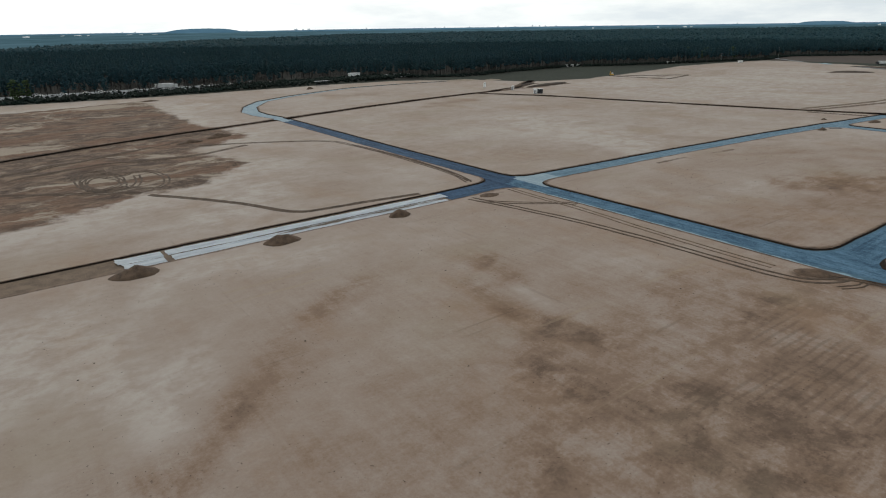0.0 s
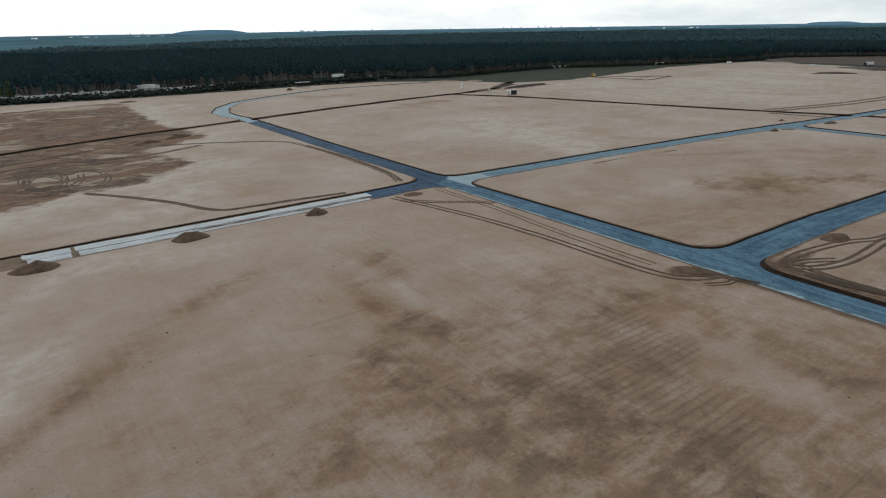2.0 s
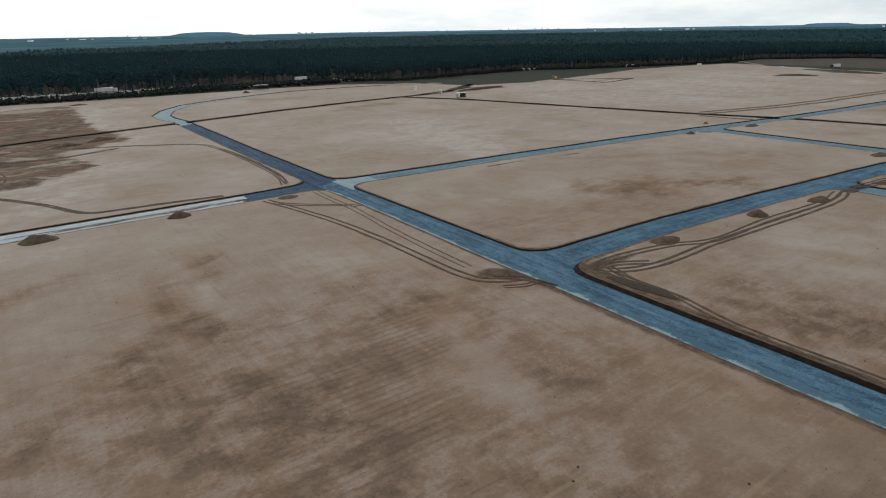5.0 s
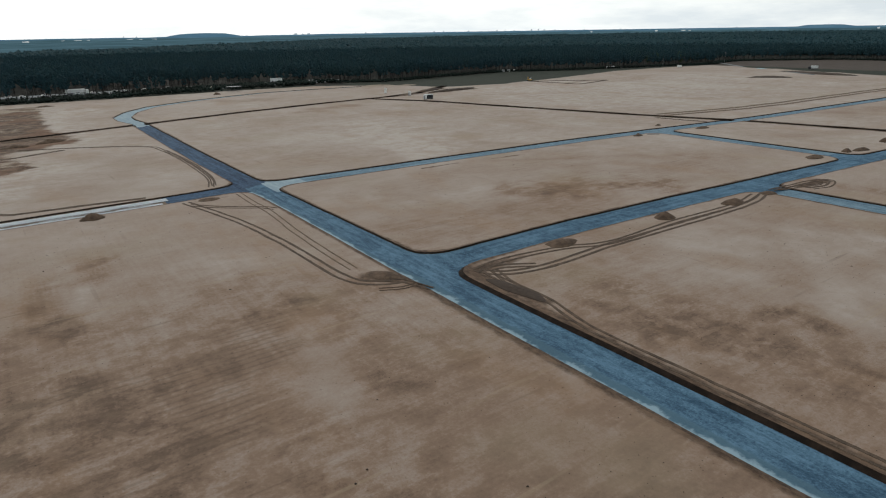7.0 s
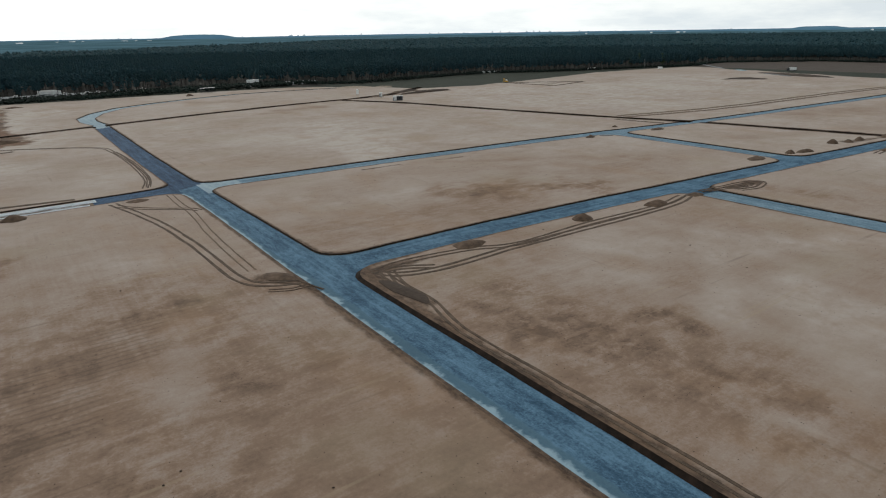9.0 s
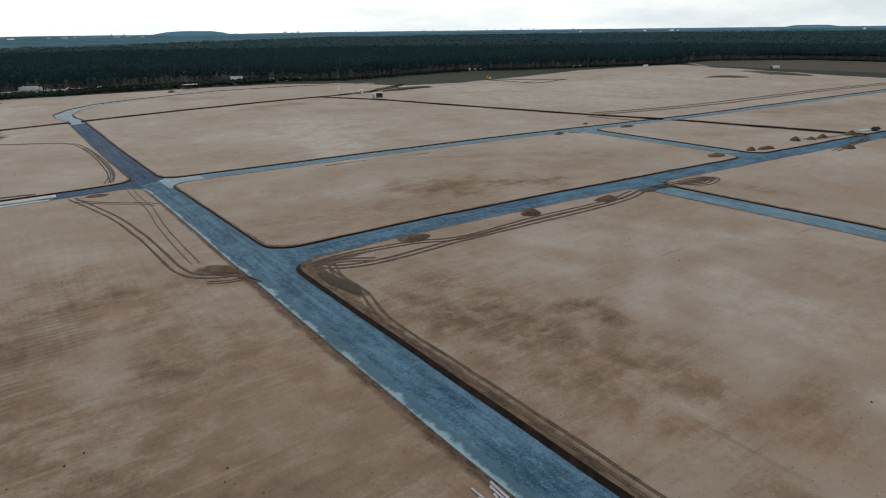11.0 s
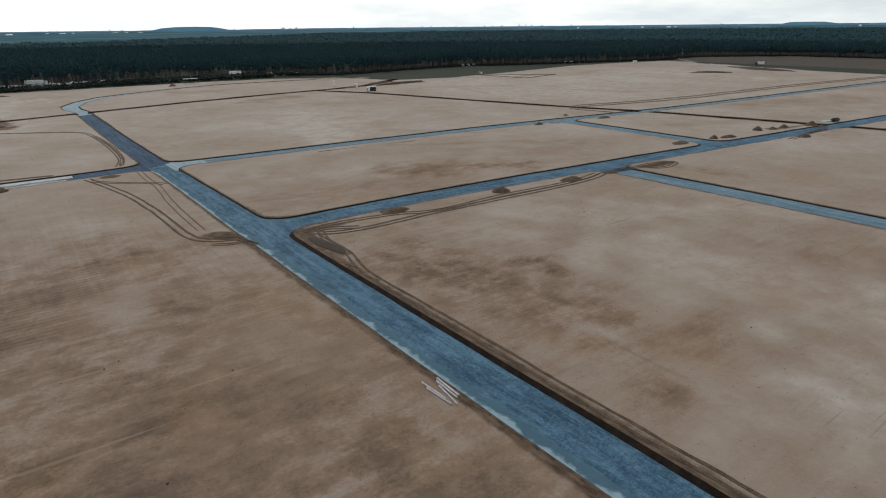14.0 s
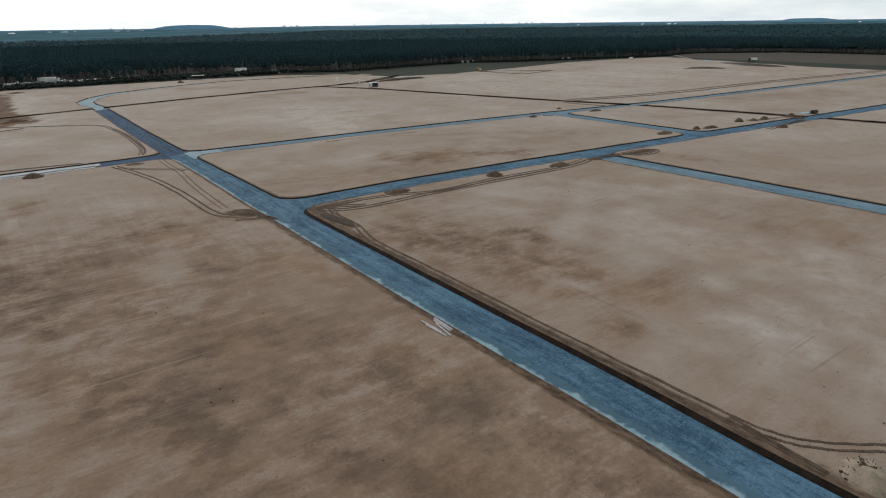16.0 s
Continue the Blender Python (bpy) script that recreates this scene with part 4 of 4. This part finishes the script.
for cx, cy, r in ((25.5, 203, 6.0), (26.5, 206, 8.0), (24.5, 200, 5.0), (35, 199, 6.0), (23, 207, 7.0)):
    track([(cx + r * math.cos(a * 0.55 + cx), cy + 2.1 * r * math.sin(a * 0.55 + cx)) for a in range(10)], 1.5, 0.5, RUT_SOFT, "circling wheel ruts in the churned mud")


def heap(x, y, r, h, label="low heap of loose brown soil on the sand", material=None, stretch=1.4, turn=0.0, seed=0, name="soil_mound", sharp=1.0):
    """A dumped heap: flat-topped cone with a ragged foot and lumps."""
    bm = bmesh.new()
    rings, segs = 9, 26
    rows = []
    for k in range(rings):
        q = k / (rings - 1)
        row = []
        for i in range(segs):
            a = 6.2832 * i / segs
            edge = r * (1 + 0.22 * noise.noise((math.cos(a) * 1.3, math.sin(a) * 1.3, seed)) + 0.08 * noise.noise((math.cos(a) * 5, math.sin(a) * 5, seed)))
            px, py = math.cos(a) * edge * q * stretch, math.sin(a) * edge * q
            z = h * (1 - q ** 1.5) ** sharp * (1 + 0.35 * noise.noise((px * 0.5, py * 0.5, seed + 3))) + 0.10 * noise.noise((px * 1.8, py * 1.8, seed)) * (1 - q) - (0.12 if k == rings - 1 else 0)
            row.append(bm.verts.new((px, py, z)))
        rows.append(row)
    for r1, r2 in zip(rows, rows[1:]):
        for i in range(segs):
            bm.faces.new((r1[i], r2[i], r2[(i + 1) % segs], r1[(i + 1) % segs]))
    bmesh.ops.remove_doubles(bm, verts=rows[0], dist=0.01)
    bmesh.ops.recalc_face_normals(bm, faces=bm.faces)
    ob = part(name, bm, material or HEAP, None)
    ob.matrix_basis = pose(x, y, ground_z(x, y) - 0.02, 0, 0, turn)
    return tagged(ob, label, "heap", "heaps beside the roads")


for i, (x, y, r, h, st, tn) in enumerate((
        (16.6, 117.6, 2.9, 1.5, 1.6, 0), (45.2, 118.2, 2.7, 1.6, 1.5, 0), (75.2, 119.3, 2.1, 1.3, 1.4, 0), (103.5, 119.5, 2.0, 0.5, 1.7, 0),
        (113.0, 41.8, 2.3, 0.6, 1.5, -50), (152.4, 34.0, 2.6, 0.9, 1.7, 0), (185.0, 32.0, 2.2, 1.3, 1.3, 0), (209.8, 29.4, 2.5, 1.1, 1.5, 0))):
    heap(x, y, r, h, stretch=st, turn=tn, seed=i * 7.3)
for i, (x, y, r, h, st, tn) in enumerate((
        (226.0, 28.6, 1.8, 0.6, 1.6, 0), (278.2, 111.2, 1.8, 1.0, 1.5, 0), (285.5, 43.8, 2.3, 0.9, 2.0, 0), (304.0, 41.6, 1.7, 1.4, 1.2, 0),
        (311.5, 39.6, 1.8, 1.1, 2.4, -10), (337, 41.2, 2.0, 1.9, 1.2, 0), (344, 38.6, 1.6, 1.2, 1.4, 0), (352, 37.8, 1.8, 1.3, 1.8, 0),
        (334.5, 21.2, 2.2, 1.5, 1.4, 0), (317, 106.0, 2.4, 0.9, 1.8, 0))):
    heap(x, y, r, h, stretch=st, turn=tn, seed=60 + i * 5.1)
for i, (x, y, r, h, st, tn) in enumerate((
        (309.5, 124.0, 1.2, 0.7, 1.4, 0), (368, 34.0, 2.4, 1.5, 1.6, 0),
        (200, 436, 2.4, 1.6, 1.6, 30), (88, 433, 2.2, 0.9, 2.6, 10), (78, 263, 2.6, 1.4, 2.6, 20), (64, 256, 2.4, 1.0, 2.4, 20), (330, 348, 2.6, 1.1, 3, 30))):
    heap(x, y, r, h, stretch=st, turn=tn, seed=120 + i * 4.7)
# low flat rise of bare soil far out, and the bed of a dug pit
heap(626, 236, 9.5, 1.0, "broad low mound of dark red-brown soil far out", CLOD, 1.7, -56, 4, "soil_mound", 0.5)
heap(697, 227, 10, 1.4, "long dark bank of topsoil", CLOD, 4.2, 75, 9, "topsoil_bank", 0.5)
heap(349, 337, 4.2, 1.2, "long dark bank of topsoil beside the grass", CLOD, 6.0, 9, 11, "topsoil_bank", 0.5)
heap(340, 350, 3.0, 1.0, "long dark bank of topsoil beside the grass", CLOD, 4.5, 22, 12, "topsoil_bank", 0.5)
heap(305, 331, 3.5, 0.5, "spread brown soil beside the ditch", HEAP, 3.5, 20, 13, "soil_mound", 0.5)
heap(128.0, 21.5, 1.7, 0.32, "strip of dark moist soil beside the road cut", CLOD, 4.4, -84, 17, "topsoil_bank", 0.5)
track([(450, 357), (478, 337), (505, 318)], 1.8, 1.6, RUT, "brown strip of scraped sand far out", 4.0, 0.15)
track([(505, 318), (480, 311), (456, 307)], 1.8, 1.2, RUT, "brown strip of scraped sand far out", 4.0, 0.12)
track([(456, 307), (452, 332), (450, 357)], 1.8, 1.2, RUT, "brown strip of scraped sand far out", 4.0, 0.12)
heap(330, 415, 7, 0.9, "pale sand heaped beside the grass", HEAP_PALE, 2.2, -30, 14, "sand_heap")
heap(350, 402, 4, 0.7, "pale sand heaped beside the grass", HEAP_PALE, 2.0, -30, 15, "sand_heap")


# ---- pipes by the main road ----
def pipe(a, b, r, z=0.0):
    thing = tagged(new("drain_pipe"), "grey plastic drain pipe lying on the sand", "pipe", "loose drain pipes")
    a, b = Vector((*a, 0)), Vector((*b, 0))
    a.z, b.z = ground_z(a.x, a.y) + r + z, ground_z(b.x, b.y) + r + z
    bm = bmesh.new()
    way = (b - a).normalized()
    m = (b - a).to_track_quat("Z", "Y").to_matrix()
    segs, rings = 14, ((0, r * 1.18), (0.35, r * 1.18), (0.42, r), ((b - a).length, r), ((b - a).length, r * 0.86), ((b - a).length - 0.5, r * 0.86))
    rows = [[bm.verts.new(a + m @ Vector((math.cos(6.2832 * i / segs) * q, math.sin(6.2832 * i / segs) * q, d))) for i in range(segs)] for d, q in rings]
    for r1, r2 in zip(rows, rows[1:]):
        for i in range(segs):
            bm.faces.new((r1[i], r1[(i + 1) % segs], r2[(i + 1) % segs], r2[i]))
    part("barrel", bm, PIPE, thing)
    bm = bmesh.new()
    tube(bm, b - way * 0.42, b - way * 0.30, r * 0.84, r * 0.84, 14)
    part("end_plug", bm, CAP, thing, "black end plug")
    return thing


pipe((114.0, -33.0), (114.25, -37.6), 0.115)
pipe((113.75, -34.4), (114.1, -39.0), 0.115)
pipe((116.0, -33.5), (115.85, -38.1), 0.15)
pipe((115.62, -33.9), (115.45, -38.3), 0.125)
pipe((115.25, -34.9), (114.65, -39.4), 0.115)


# ---- geotextile in the western road bed ----
def fleece(x0, x1, y0, y1, seed, sandy, curl=0.0):
    bm = bmesh.new()
    lay = bm.verts.layers.float.new("sandy")
    nx, ny, rows = max(6, int((x1 - x0) / 1.3)), 6, []
    for i in range(nx + 1):
        row = []
        for j in range(ny + 1):
            u, v = i / nx, j / ny
            x = x0 + (x1 - x0) * u + 0.35 * noise.noise((v * 3, seed, 0)) * (1 - u)
            y = y0 + (y1 - y0) * v + 0.28 * noise.noise((x * 0.12, j * 3, seed)) + 0.12 * noise.noise((x * 0.7, j, seed)) + 0.008 * (x - 55)
            z = -0.18 + 0.04 * noise.noise((x * 0.9, y * 1.2, seed)) + curl * max(0, 1 - u * nx) ** 2
            p = bm.verts.new((x, y, z))
            p[lay] = sandy * (1 - abs(v - 0.75) * 1.4) * min(1, max(0, (x - 30) / 20))
            row.append(p)
        rows.append(row)
    for r1, r2 in zip(rows, rows[1:]):
        for i in range(ny):
            bm.faces.new((r1[i], r2[i], r2[i + 1], r1[i + 1]))
    bmesh.ops.solidify(bm, geom=bm.faces[:], thickness=0.03)
    ob = part("geotextile_sheet", bm, FLEECE, None)
    return tagged(ob, "long white geotextile sheet unrolled in the road bed", "ground sheet", "geotextile sheets")


fleece(14.6, 23.2, 125.3, 128.8, 1, 0.0, 0.25)
fleece(15.4, 23.0, 121.9, 125.1, 2, 0.0, 0.25)
fleece(24.0, 94.5, 125.6, 128.9, 3, 0.1)
fleece(24.4, 92.5, 121.9, 125.2, 4, 0.75)


# ---- dug-up roots at the pit beside the road ----
def root_heap(x, y):
    thing = tagged(new("root_heap"), "heap of pale sand with dug-up roots and dark turf", "heap")
    base = heap(x, y, 2.5, 1.0, "", HEAP_PALE, 1.2, 20, 31, "sand", 0.8)
    for key in ("label", "category", "group"):
        if key in base:
            del base[key]
    base.parent = thing
    rng = random.Random(5)
    for i in range(34):
        bm = bmesh.new()
        a, q = rng.uniform(-0.3, 2.6), rng.uniform(0.2, 1.0)
        cx, cy = x + math.cos(a) * 2.2 * q, y + math.sin(a) * 1.9 * q
        cz = ground_z(cx, cy) + 0.9 * (1 - q ** 1.5) + 0.1
        d = Vector((rng.uniform(-1, 1), rng.uniform(-1, 1), rng.uniform(-0.1, 0.45))).normalized() * rng.uniform(0.4, 1.0)
        p = Vector((cx, cy, cz))
        tube(bm, p - d * 0.5, p + d * 0.2, 0.13, 0.08, 6)
        tube(bm, p + d * 0.2, p + d * 0.7 + Vector((0.1, 0.05, 0.1)), 0.06, 0.02, 5)
        part("root", bm, WOOD, thing)
    for i in range(12):
        a, q = rng.uniform(-0.2, 2.8), rng.uniform(0.7, 1.15)
        c = np.array([(x + math.cos(a) * 2.3 * q, y + math.sin(a) * 2.1 * q, 0.12)])
        v, f = clumps(c, [rng.uniform(0.2, 0.5)], np.random.RandomState(i), 0.6)
        ob = new("turf_lump", mesh_from("turf_lump", v, f, CLOD))
        ob.parent = thing
    return thing


root_heap(129.7, -87.4)


# ---- clods and twigs strewn over the near sand ----
def clods():
    rng = np.random.RandomState(12)
    n = 11000
    x, y = rng.uniform(0, 215, n), rng.uniform(-110, 110, n)
    ok = (np.minimum(road_field(x, y), ditch_field(x, y)) > 2) & (wobble(x, y, 60, 77) + rng.uniform(-1, 1, n) > 0.05)
    x, y = x[ok], y[ok]
    n = len(x)
    v, f = clumps(np.stack([x, y, lift(x, y) + 0.05], 1), rng.uniform(0.03, 0.085, n) * (1 + 1.3 * (rng.uniform(0, 1, n) > 0.98)), rng, 0.6)
    tagged(new("clods", mesh_from("clods", v, f, CLOD)), "dark clods and bits of root strewn over the sand", "clods", kind="stuff")


clods()


# ---- vehicles, cabins and fittings far out ----
def box(bm, size, at, bevel=0.0, taper=0.0):
    g = bmesh.ops.create_cube(bm, size=1, matrix=Matrix.Translation(at) @ Matrix.Diagonal((*size, 1)))
    if taper:
        for v in g["verts"]:
            if v.co.z > at[2]:
                v.co.x = at[0] + (v.co.x - at[0]) * (1 - taper)
                v.co.y = at[1] + (v.co.y - at[1]) * (1 - taper * 0.5)
    if bevel:
        edges = list({e for v in g["verts"] for e in v.link_edges})
        bmesh.ops.bevel(bm, geom=edges, offset=bevel, segments=2, affect="EDGES")


def wheel(x, y, r, w, parent):
    bm = bmesh.new()
    tube(bm, (x, y - w / 2, r), (x, y + w / 2, r), r, r, 14)
    t = part("wheel", bm, TYRE, parent)
    bm = bmesh.new()
    tube(bm, (x, y - w / 2 - 0.01, r), (x, y + w / 2 + 0.01, r), r * 0.55, r * 0.55, 10)
    rim = part("rim", bm, GREY, t)
    return t


def car(label, paint):
    thing = tagged(new("car"), label, "car", "cars on the motorway")
    bm = bmesh.new()
    box(bm, (4.4, 1.8, 0.62), (0, 0, 0.62), 0.12)
    box(bm, (2.5, 1.6, 0.1), (-0.2, 0, 1.42), 0.04)
    part("body", bm, paint, thing)
    bm = bmesh.new()
    box(bm, (2.9, 1.62, 0.5), (-0.15, 0, 1.16), 0.05, 0.22)
    part("windows", bm, GLASS, thing)
    for x in (-1.35, 1.35):
        for y in (-0.8, 0.8):
            wheel(x, y, 0.32, 0.22, thing)
    return thing


def lorry(label, body_paint, cab_paint, length=12.0, front_paint=None):
    thing = tagged(new("lorry"), label, "truck")
    bm = bmesh.new()
    box(bm, (length, 2.5, 2.7), (-1.4, 0, 2.5), 0.05)
    part("box_body", bm, body_paint, thing)
    if front_paint:
        bm = bmesh.new()
        box(bm, (length * 0.45, 2.53, 2.3), (-1.4 - length * 0.26, 0, 2.5), 0.03)
        part("side_panel", bm, front_paint, thing, "yellow side tarpaulin")
    bm = bmesh.new()
    box(bm, (2.2, 2.45, 2.5), (length / 2 + 0.1, 0, 1.9), 0.15, 0.06)
    cab = part("cab", bm, cab_paint, thing)
    bm = bmesh.new()
    box(bm, (0.1, 2.1, 0.8), (length / 2 + 1.2, 0, 2.4), 0.02)
    part("windscreen", bm, GLASS, cab)
    bm = bmesh.new()
    box(bm, (length + 2.5, 0.9, 0.25), (-0.4, 0, 0.98), 0.03)
    part("chassis", bm, DARK, thing)
    for x in (-length * 0.5, -length * 0.5 + 1.3, -length * 0.5 + 2.6, length / 2 - 0.1):
        for y in (-1.05, 1.05):
            wheel(x, y, 0.5, 0.32, thing)
    return thing


def motorway():
    bm = bmesh.new()
    rows = []
    for x in range(-420, 331, 10):
        yc = 508 - 0.03 * x
        rows.append([bm.verts.new((x, yc + dy, z)) for dy, z in ((-13, -0.1), (-8.5, 1.5), (-8, 1.6), (0, 1.7), (8, 1.6), (8.5, 1.5), (13, -0.1))])
    for r1, r2 in zip(rows, rows[1:]):
        for i in range(6):
            bm.faces.new((r1[i], r2[i], r2[i + 1], r1[i + 1]))
    me = bpy.data.meshes.new("motorway")
    bm.to_mesh(me)
    bm.free()
    me.materials.append(ASPHALT)
    tagged(new("motorway", me), "pale concrete motorway on a low bank behind the trees", "road", kind="structure")


motorway()


def on_motorway(x, lane):
    return pose(x, 508 - 0.03 * x + lane, 1.66, 0, 0, -1.7)


white_car = car("white car on the motorway behind the trees", WHITE)
white_car.matrix_basis = on_motorway(-60, -4)
rng_cars = random.Random(9)
x = -150.0
while x < 150:
    x += rng_cars.uniform(6.5, 15)
    copy_thing(white_car, on_motorway(x, rng_cars.choice((-5.5, -3.5))))
grey_car = car("silver-grey car on the motorway behind the trees", GREY)
grey_car.matrix_basis = on_motorway(-30, 4)
for x in (-90, -12, 33, 71, 118, 182):
    copy_thing(grey_car, on_motorway(x, 3.8))
bus = lorry("white double-height coach behind the trees", WHITE, WHITE, 13.0)
bus.matrix_basis = on_motorway(115, -4.6)
lorry("white lorry on the motorway at the forest edge", WHITE, DARK, 10.5).matrix_basis = on_motorway(272, -4.4)
tipper = lorry("small white lorry with a dark cab by the cleared land", WHITE, DARK, 6.5)
tipper.matrix_basis = pose(752, 258, 0, 0, 0, 140)


def cabin(name, label, size, paint, door_paint, dark_panel=True):
    """A site cabin or container with frame, door and a window."""
    thing = tagged(new(name), label, "cabin")
    l, w, h = size
    bm = bmesh.new()
    box(bm, (l, w, h), (0, 0, h / 2 + 0.15), 0.05)
    body = part("body", bm, paint, thing)
    bm = bmesh.new()
    box(bm, (l + 0.1, w + 0.1, 0.14), (0, 0, h + 0.2), 0.03)
    part("roof", bm, WHITE, thing)
    bm = bmesh.new()
    box(bm, (min(0.95, l * 0.6), 0.06, 2.0), (-l * 0.25, -w / 2 - 0.03, 1.2), 0.01)
    part("door", bm, door_paint, body)
    if dark_panel:
        bm = bmesh.new()
        box(bm, (1.4, 0.06, 0.9), (l * 0.2, -w / 2 - 0.03, 1.6), 0.01)
        part("window", bm, GLASS, body)
    bm = bmesh.new()
    box(bm, (l * 0.96, w * 0.9, 0.18), (0, 0, 0.07))
    part("skid", bm, DARK, thing)
    return thing


cabin("site_cabin", "dark site cabin with a white door panel", (6.0, 2.5, 2.7), DARK, WHITE).matrix_basis = pose(299.5, 297.5, 0, 0, 0, -38)
cabin("store_cabin", "white store cabin beside the dark one", (2.3, 2.3, 2.6), WHITE, GREY, False).matrix_basis = pose(296.2, 296.6, 0, 0, 0, -38)
cabin("site_toilet", "white portable toilet cabin on the sand", (1.9, 1.9, 2.8), WHITE, GREY, False).matrix_basis = pose(302.2, 325.0, 0, 0, 0, -38)
offices = cabin("office_cabin", "white office cabin among the trees", (4.0, 2.4, 2.5), WHITE, GREY)
tagged(offices, group="office cabins")
offices.matrix_basis = pose(523, 477.5, 0, 0, 0, -38) @ Matrix.Scale(0.75, 4)
for i, (x, y) in enumerate(((528, 474), (534, 471), (642, 432), (650, 431))):
    copy_thing(offices, pose(x, y, 0, 0, 0, -38))
van = cabin("van_body", "small white box trailer at the forest edge", (4.6, 2.1, 2.2), WHITE, WHITE, False)
van.matrix_basis = pose(704, 381, 0, 0, 0, -38)


def silo(x, y):
    thing = tagged(new("water_tank"), "slim white upright tank on legs", "tank")
    bm = bmesh.new()
    tube(bm, (0, 0, 1.0), (0, 0, 3.9), 0.95, 0.95, 18)
    tube(bm, (0, 0, 3.9), (0, 0, 4.4), 0.95, 0.25, 18)
    part("tank", bm, WHITE, thing)
    for i in range(4):
        a = 0.785 + i * 1.5708
        bm = bmesh.new()
        tube(bm, (math.cos(a) * 0.8, math.sin(a) * 0.8, 0), (math.cos(a) * 0.8, math.sin(a) * 0.8, 1.2), 0.07, 0.07, 6)
        part("leg", bm, GREY, thing)
    thing.matrix_basis = pose(x, y, 0)


silo(296, 348)


def shelter(x, y, turn):
    """An open shelter: flat roof on slim posts, with a rail between them."""
    thing = tagged(new("open_shelter"), "dark open shelter on slim posts at the forest edge", "shelter")
    for px in (-5.2, -2.6, 0.0, 2.6, 5.2):
        for py in (-1.6, 1.6):
            bm = bmesh.new()
            tube(bm, (px, py, 0), (px, py, 3.5), 0.11, 0.09, 6)
            part("post", bm, DARK, thing)
    for py in (-1.6, 1.6):
        bm = bmesh.new()
        box(bm, (10.8, 0.12, 0.18), (0, py, 1.1), 0.02)
        part("rail", bm, DARK, thing)
    bm = bmesh.new()
    box(bm, (11.6, 4.2, 0.32), (0, 0, 3.65), 0.06)
    roof = part("roof", bm, GREY, thing, "pale flat roof")
    bm = bmesh.new()
    box(bm, (11.7, 0.1, 0.42), (0, -2.12, 3.6), 0.02)
    part("fascia", bm, DARK, roof)
    thing.matrix_basis = pose(x, y, 0, 0, 0, turn)


shelter(219, 454, -2)


def excavator(x, y, turn, paint=None):
    thing = tagged(new("excavator"), "yellow tracked excavator on the sand" if not paint else "dark tracked excavator beside the road", "excavator")
    paint = paint or YELLOW
    for s in (-1, 1):
        bm = bmesh.new()
        box(bm, (3.6, 0.5, 0.75), (0, s * 1.05, 0.38), 0.25)
        part("crawler_track", bm, DARK, thing)
    bm = bmesh.new()
    box(bm, (3.2, 2.4, 0.9), (-0.3, 0, 1.35), 0.15)
    body = part("upper_body", bm, paint, thing)
    bm = bmesh.new()
    box(bm, (1.3, 0.95, 1.35), (0.7, 0.7, 2.4), 0.1, 0.08)
    part("cab", bm, WHITE, body)
    bm = bmesh.new()
    tube(bm, (1.1, -0.2, 1.6), (3.4, -0.2, 4.0), 0.28, 0.22, 6)
    tube(bm, (3.4, -0.2, 4.0), (4.6, -0.2, 3.7), 0.22, 0.18, 6)
    boom = part("boom", bm, paint, thing)
    bm = bmesh.new()
    tube(bm, (4.6, -0.2, 3.7), (5.0, -0.2, 1.4), 0.18, 0.14, 6)
    part("stick", bm, paint, boom)
    bm = bmesh.new()
    box(bm, (0.9, 1.1, 0.8), (4.7, -0.2, 0.95), 0.2)
    part("bucket", bm, DARK, boom)
    thing.matrix_basis = pose(x, y, 0, 0, 0, turn)


excavator(449, 357, 200)


def pole(name, label, x, y, h, arm=0.0):
    thing = tagged(new(name), label, "pole")
    bm = bmesh.new()
    tube(bm, (0, 0, 0), (0, 0, h), 0.16, 0.08, 8)
    part("post", bm, GREY, thing)
    bm = bmesh.new()
    box(bm, (1.2 + arm, 0.25, 0.18), (arm / 2, 0, h), 0.04)
    part("lamp_head", bm, WHITE, thing)
    thing.matrix_basis = pose(x, y, 0, 0, 0, 50)


pole("light_pole", "slim grey light pole at the forest corner", 821, 396, 12, 0.8)
pole("light_pole", "slim grey light pole before the dark trees", 712, 409, 9, 1.0)


def flat_piece(name, label, category, x, y, lx, ly, h, material, turn):
    bm = bmesh.new()
    box(bm, (lx, ly, h), (0, 0, h / 2), h * 0.3)
    ob = part(name, bm, material, None)
    ob.matrix_basis = pose(x, y, ground_z(x, y), 0, 0, turn)
    return tagged(ob, label, category)


flat_piece("waste_skip", "dark steel skip beside the road", "skip", 386, 31.5, 4.2, 2.2, 1.7, DARK, -8)
flat_piece("steel_plate", "black steel plate lying over the road edge", "plate", 286.2, 109.6, 5.2, 1.6, 0.12, DARK, -35)
flat_piece("plastic_sheet", "long pale plastic sheet along the topsoil bank", "ground sheet", 688, 240, 42, 1.8, 0.5, ASPHALT, -122)
flat_piece("pond_liner", "pale blue liner spread on the ground", "ground sheet", 736, 303, 16, 6, 0.3, BLUE, -130)
flat_piece("gravel_path", "pale gravel path from the forest corner", "path", 786, 367, 92, 4, 0.12, ASPHALT, 46)
flat_piece("road_end_pad", "pale blue gravel pad at the far road end", "pad", 383, 34.5, 7, 3, 0.25, BLUE, -10)
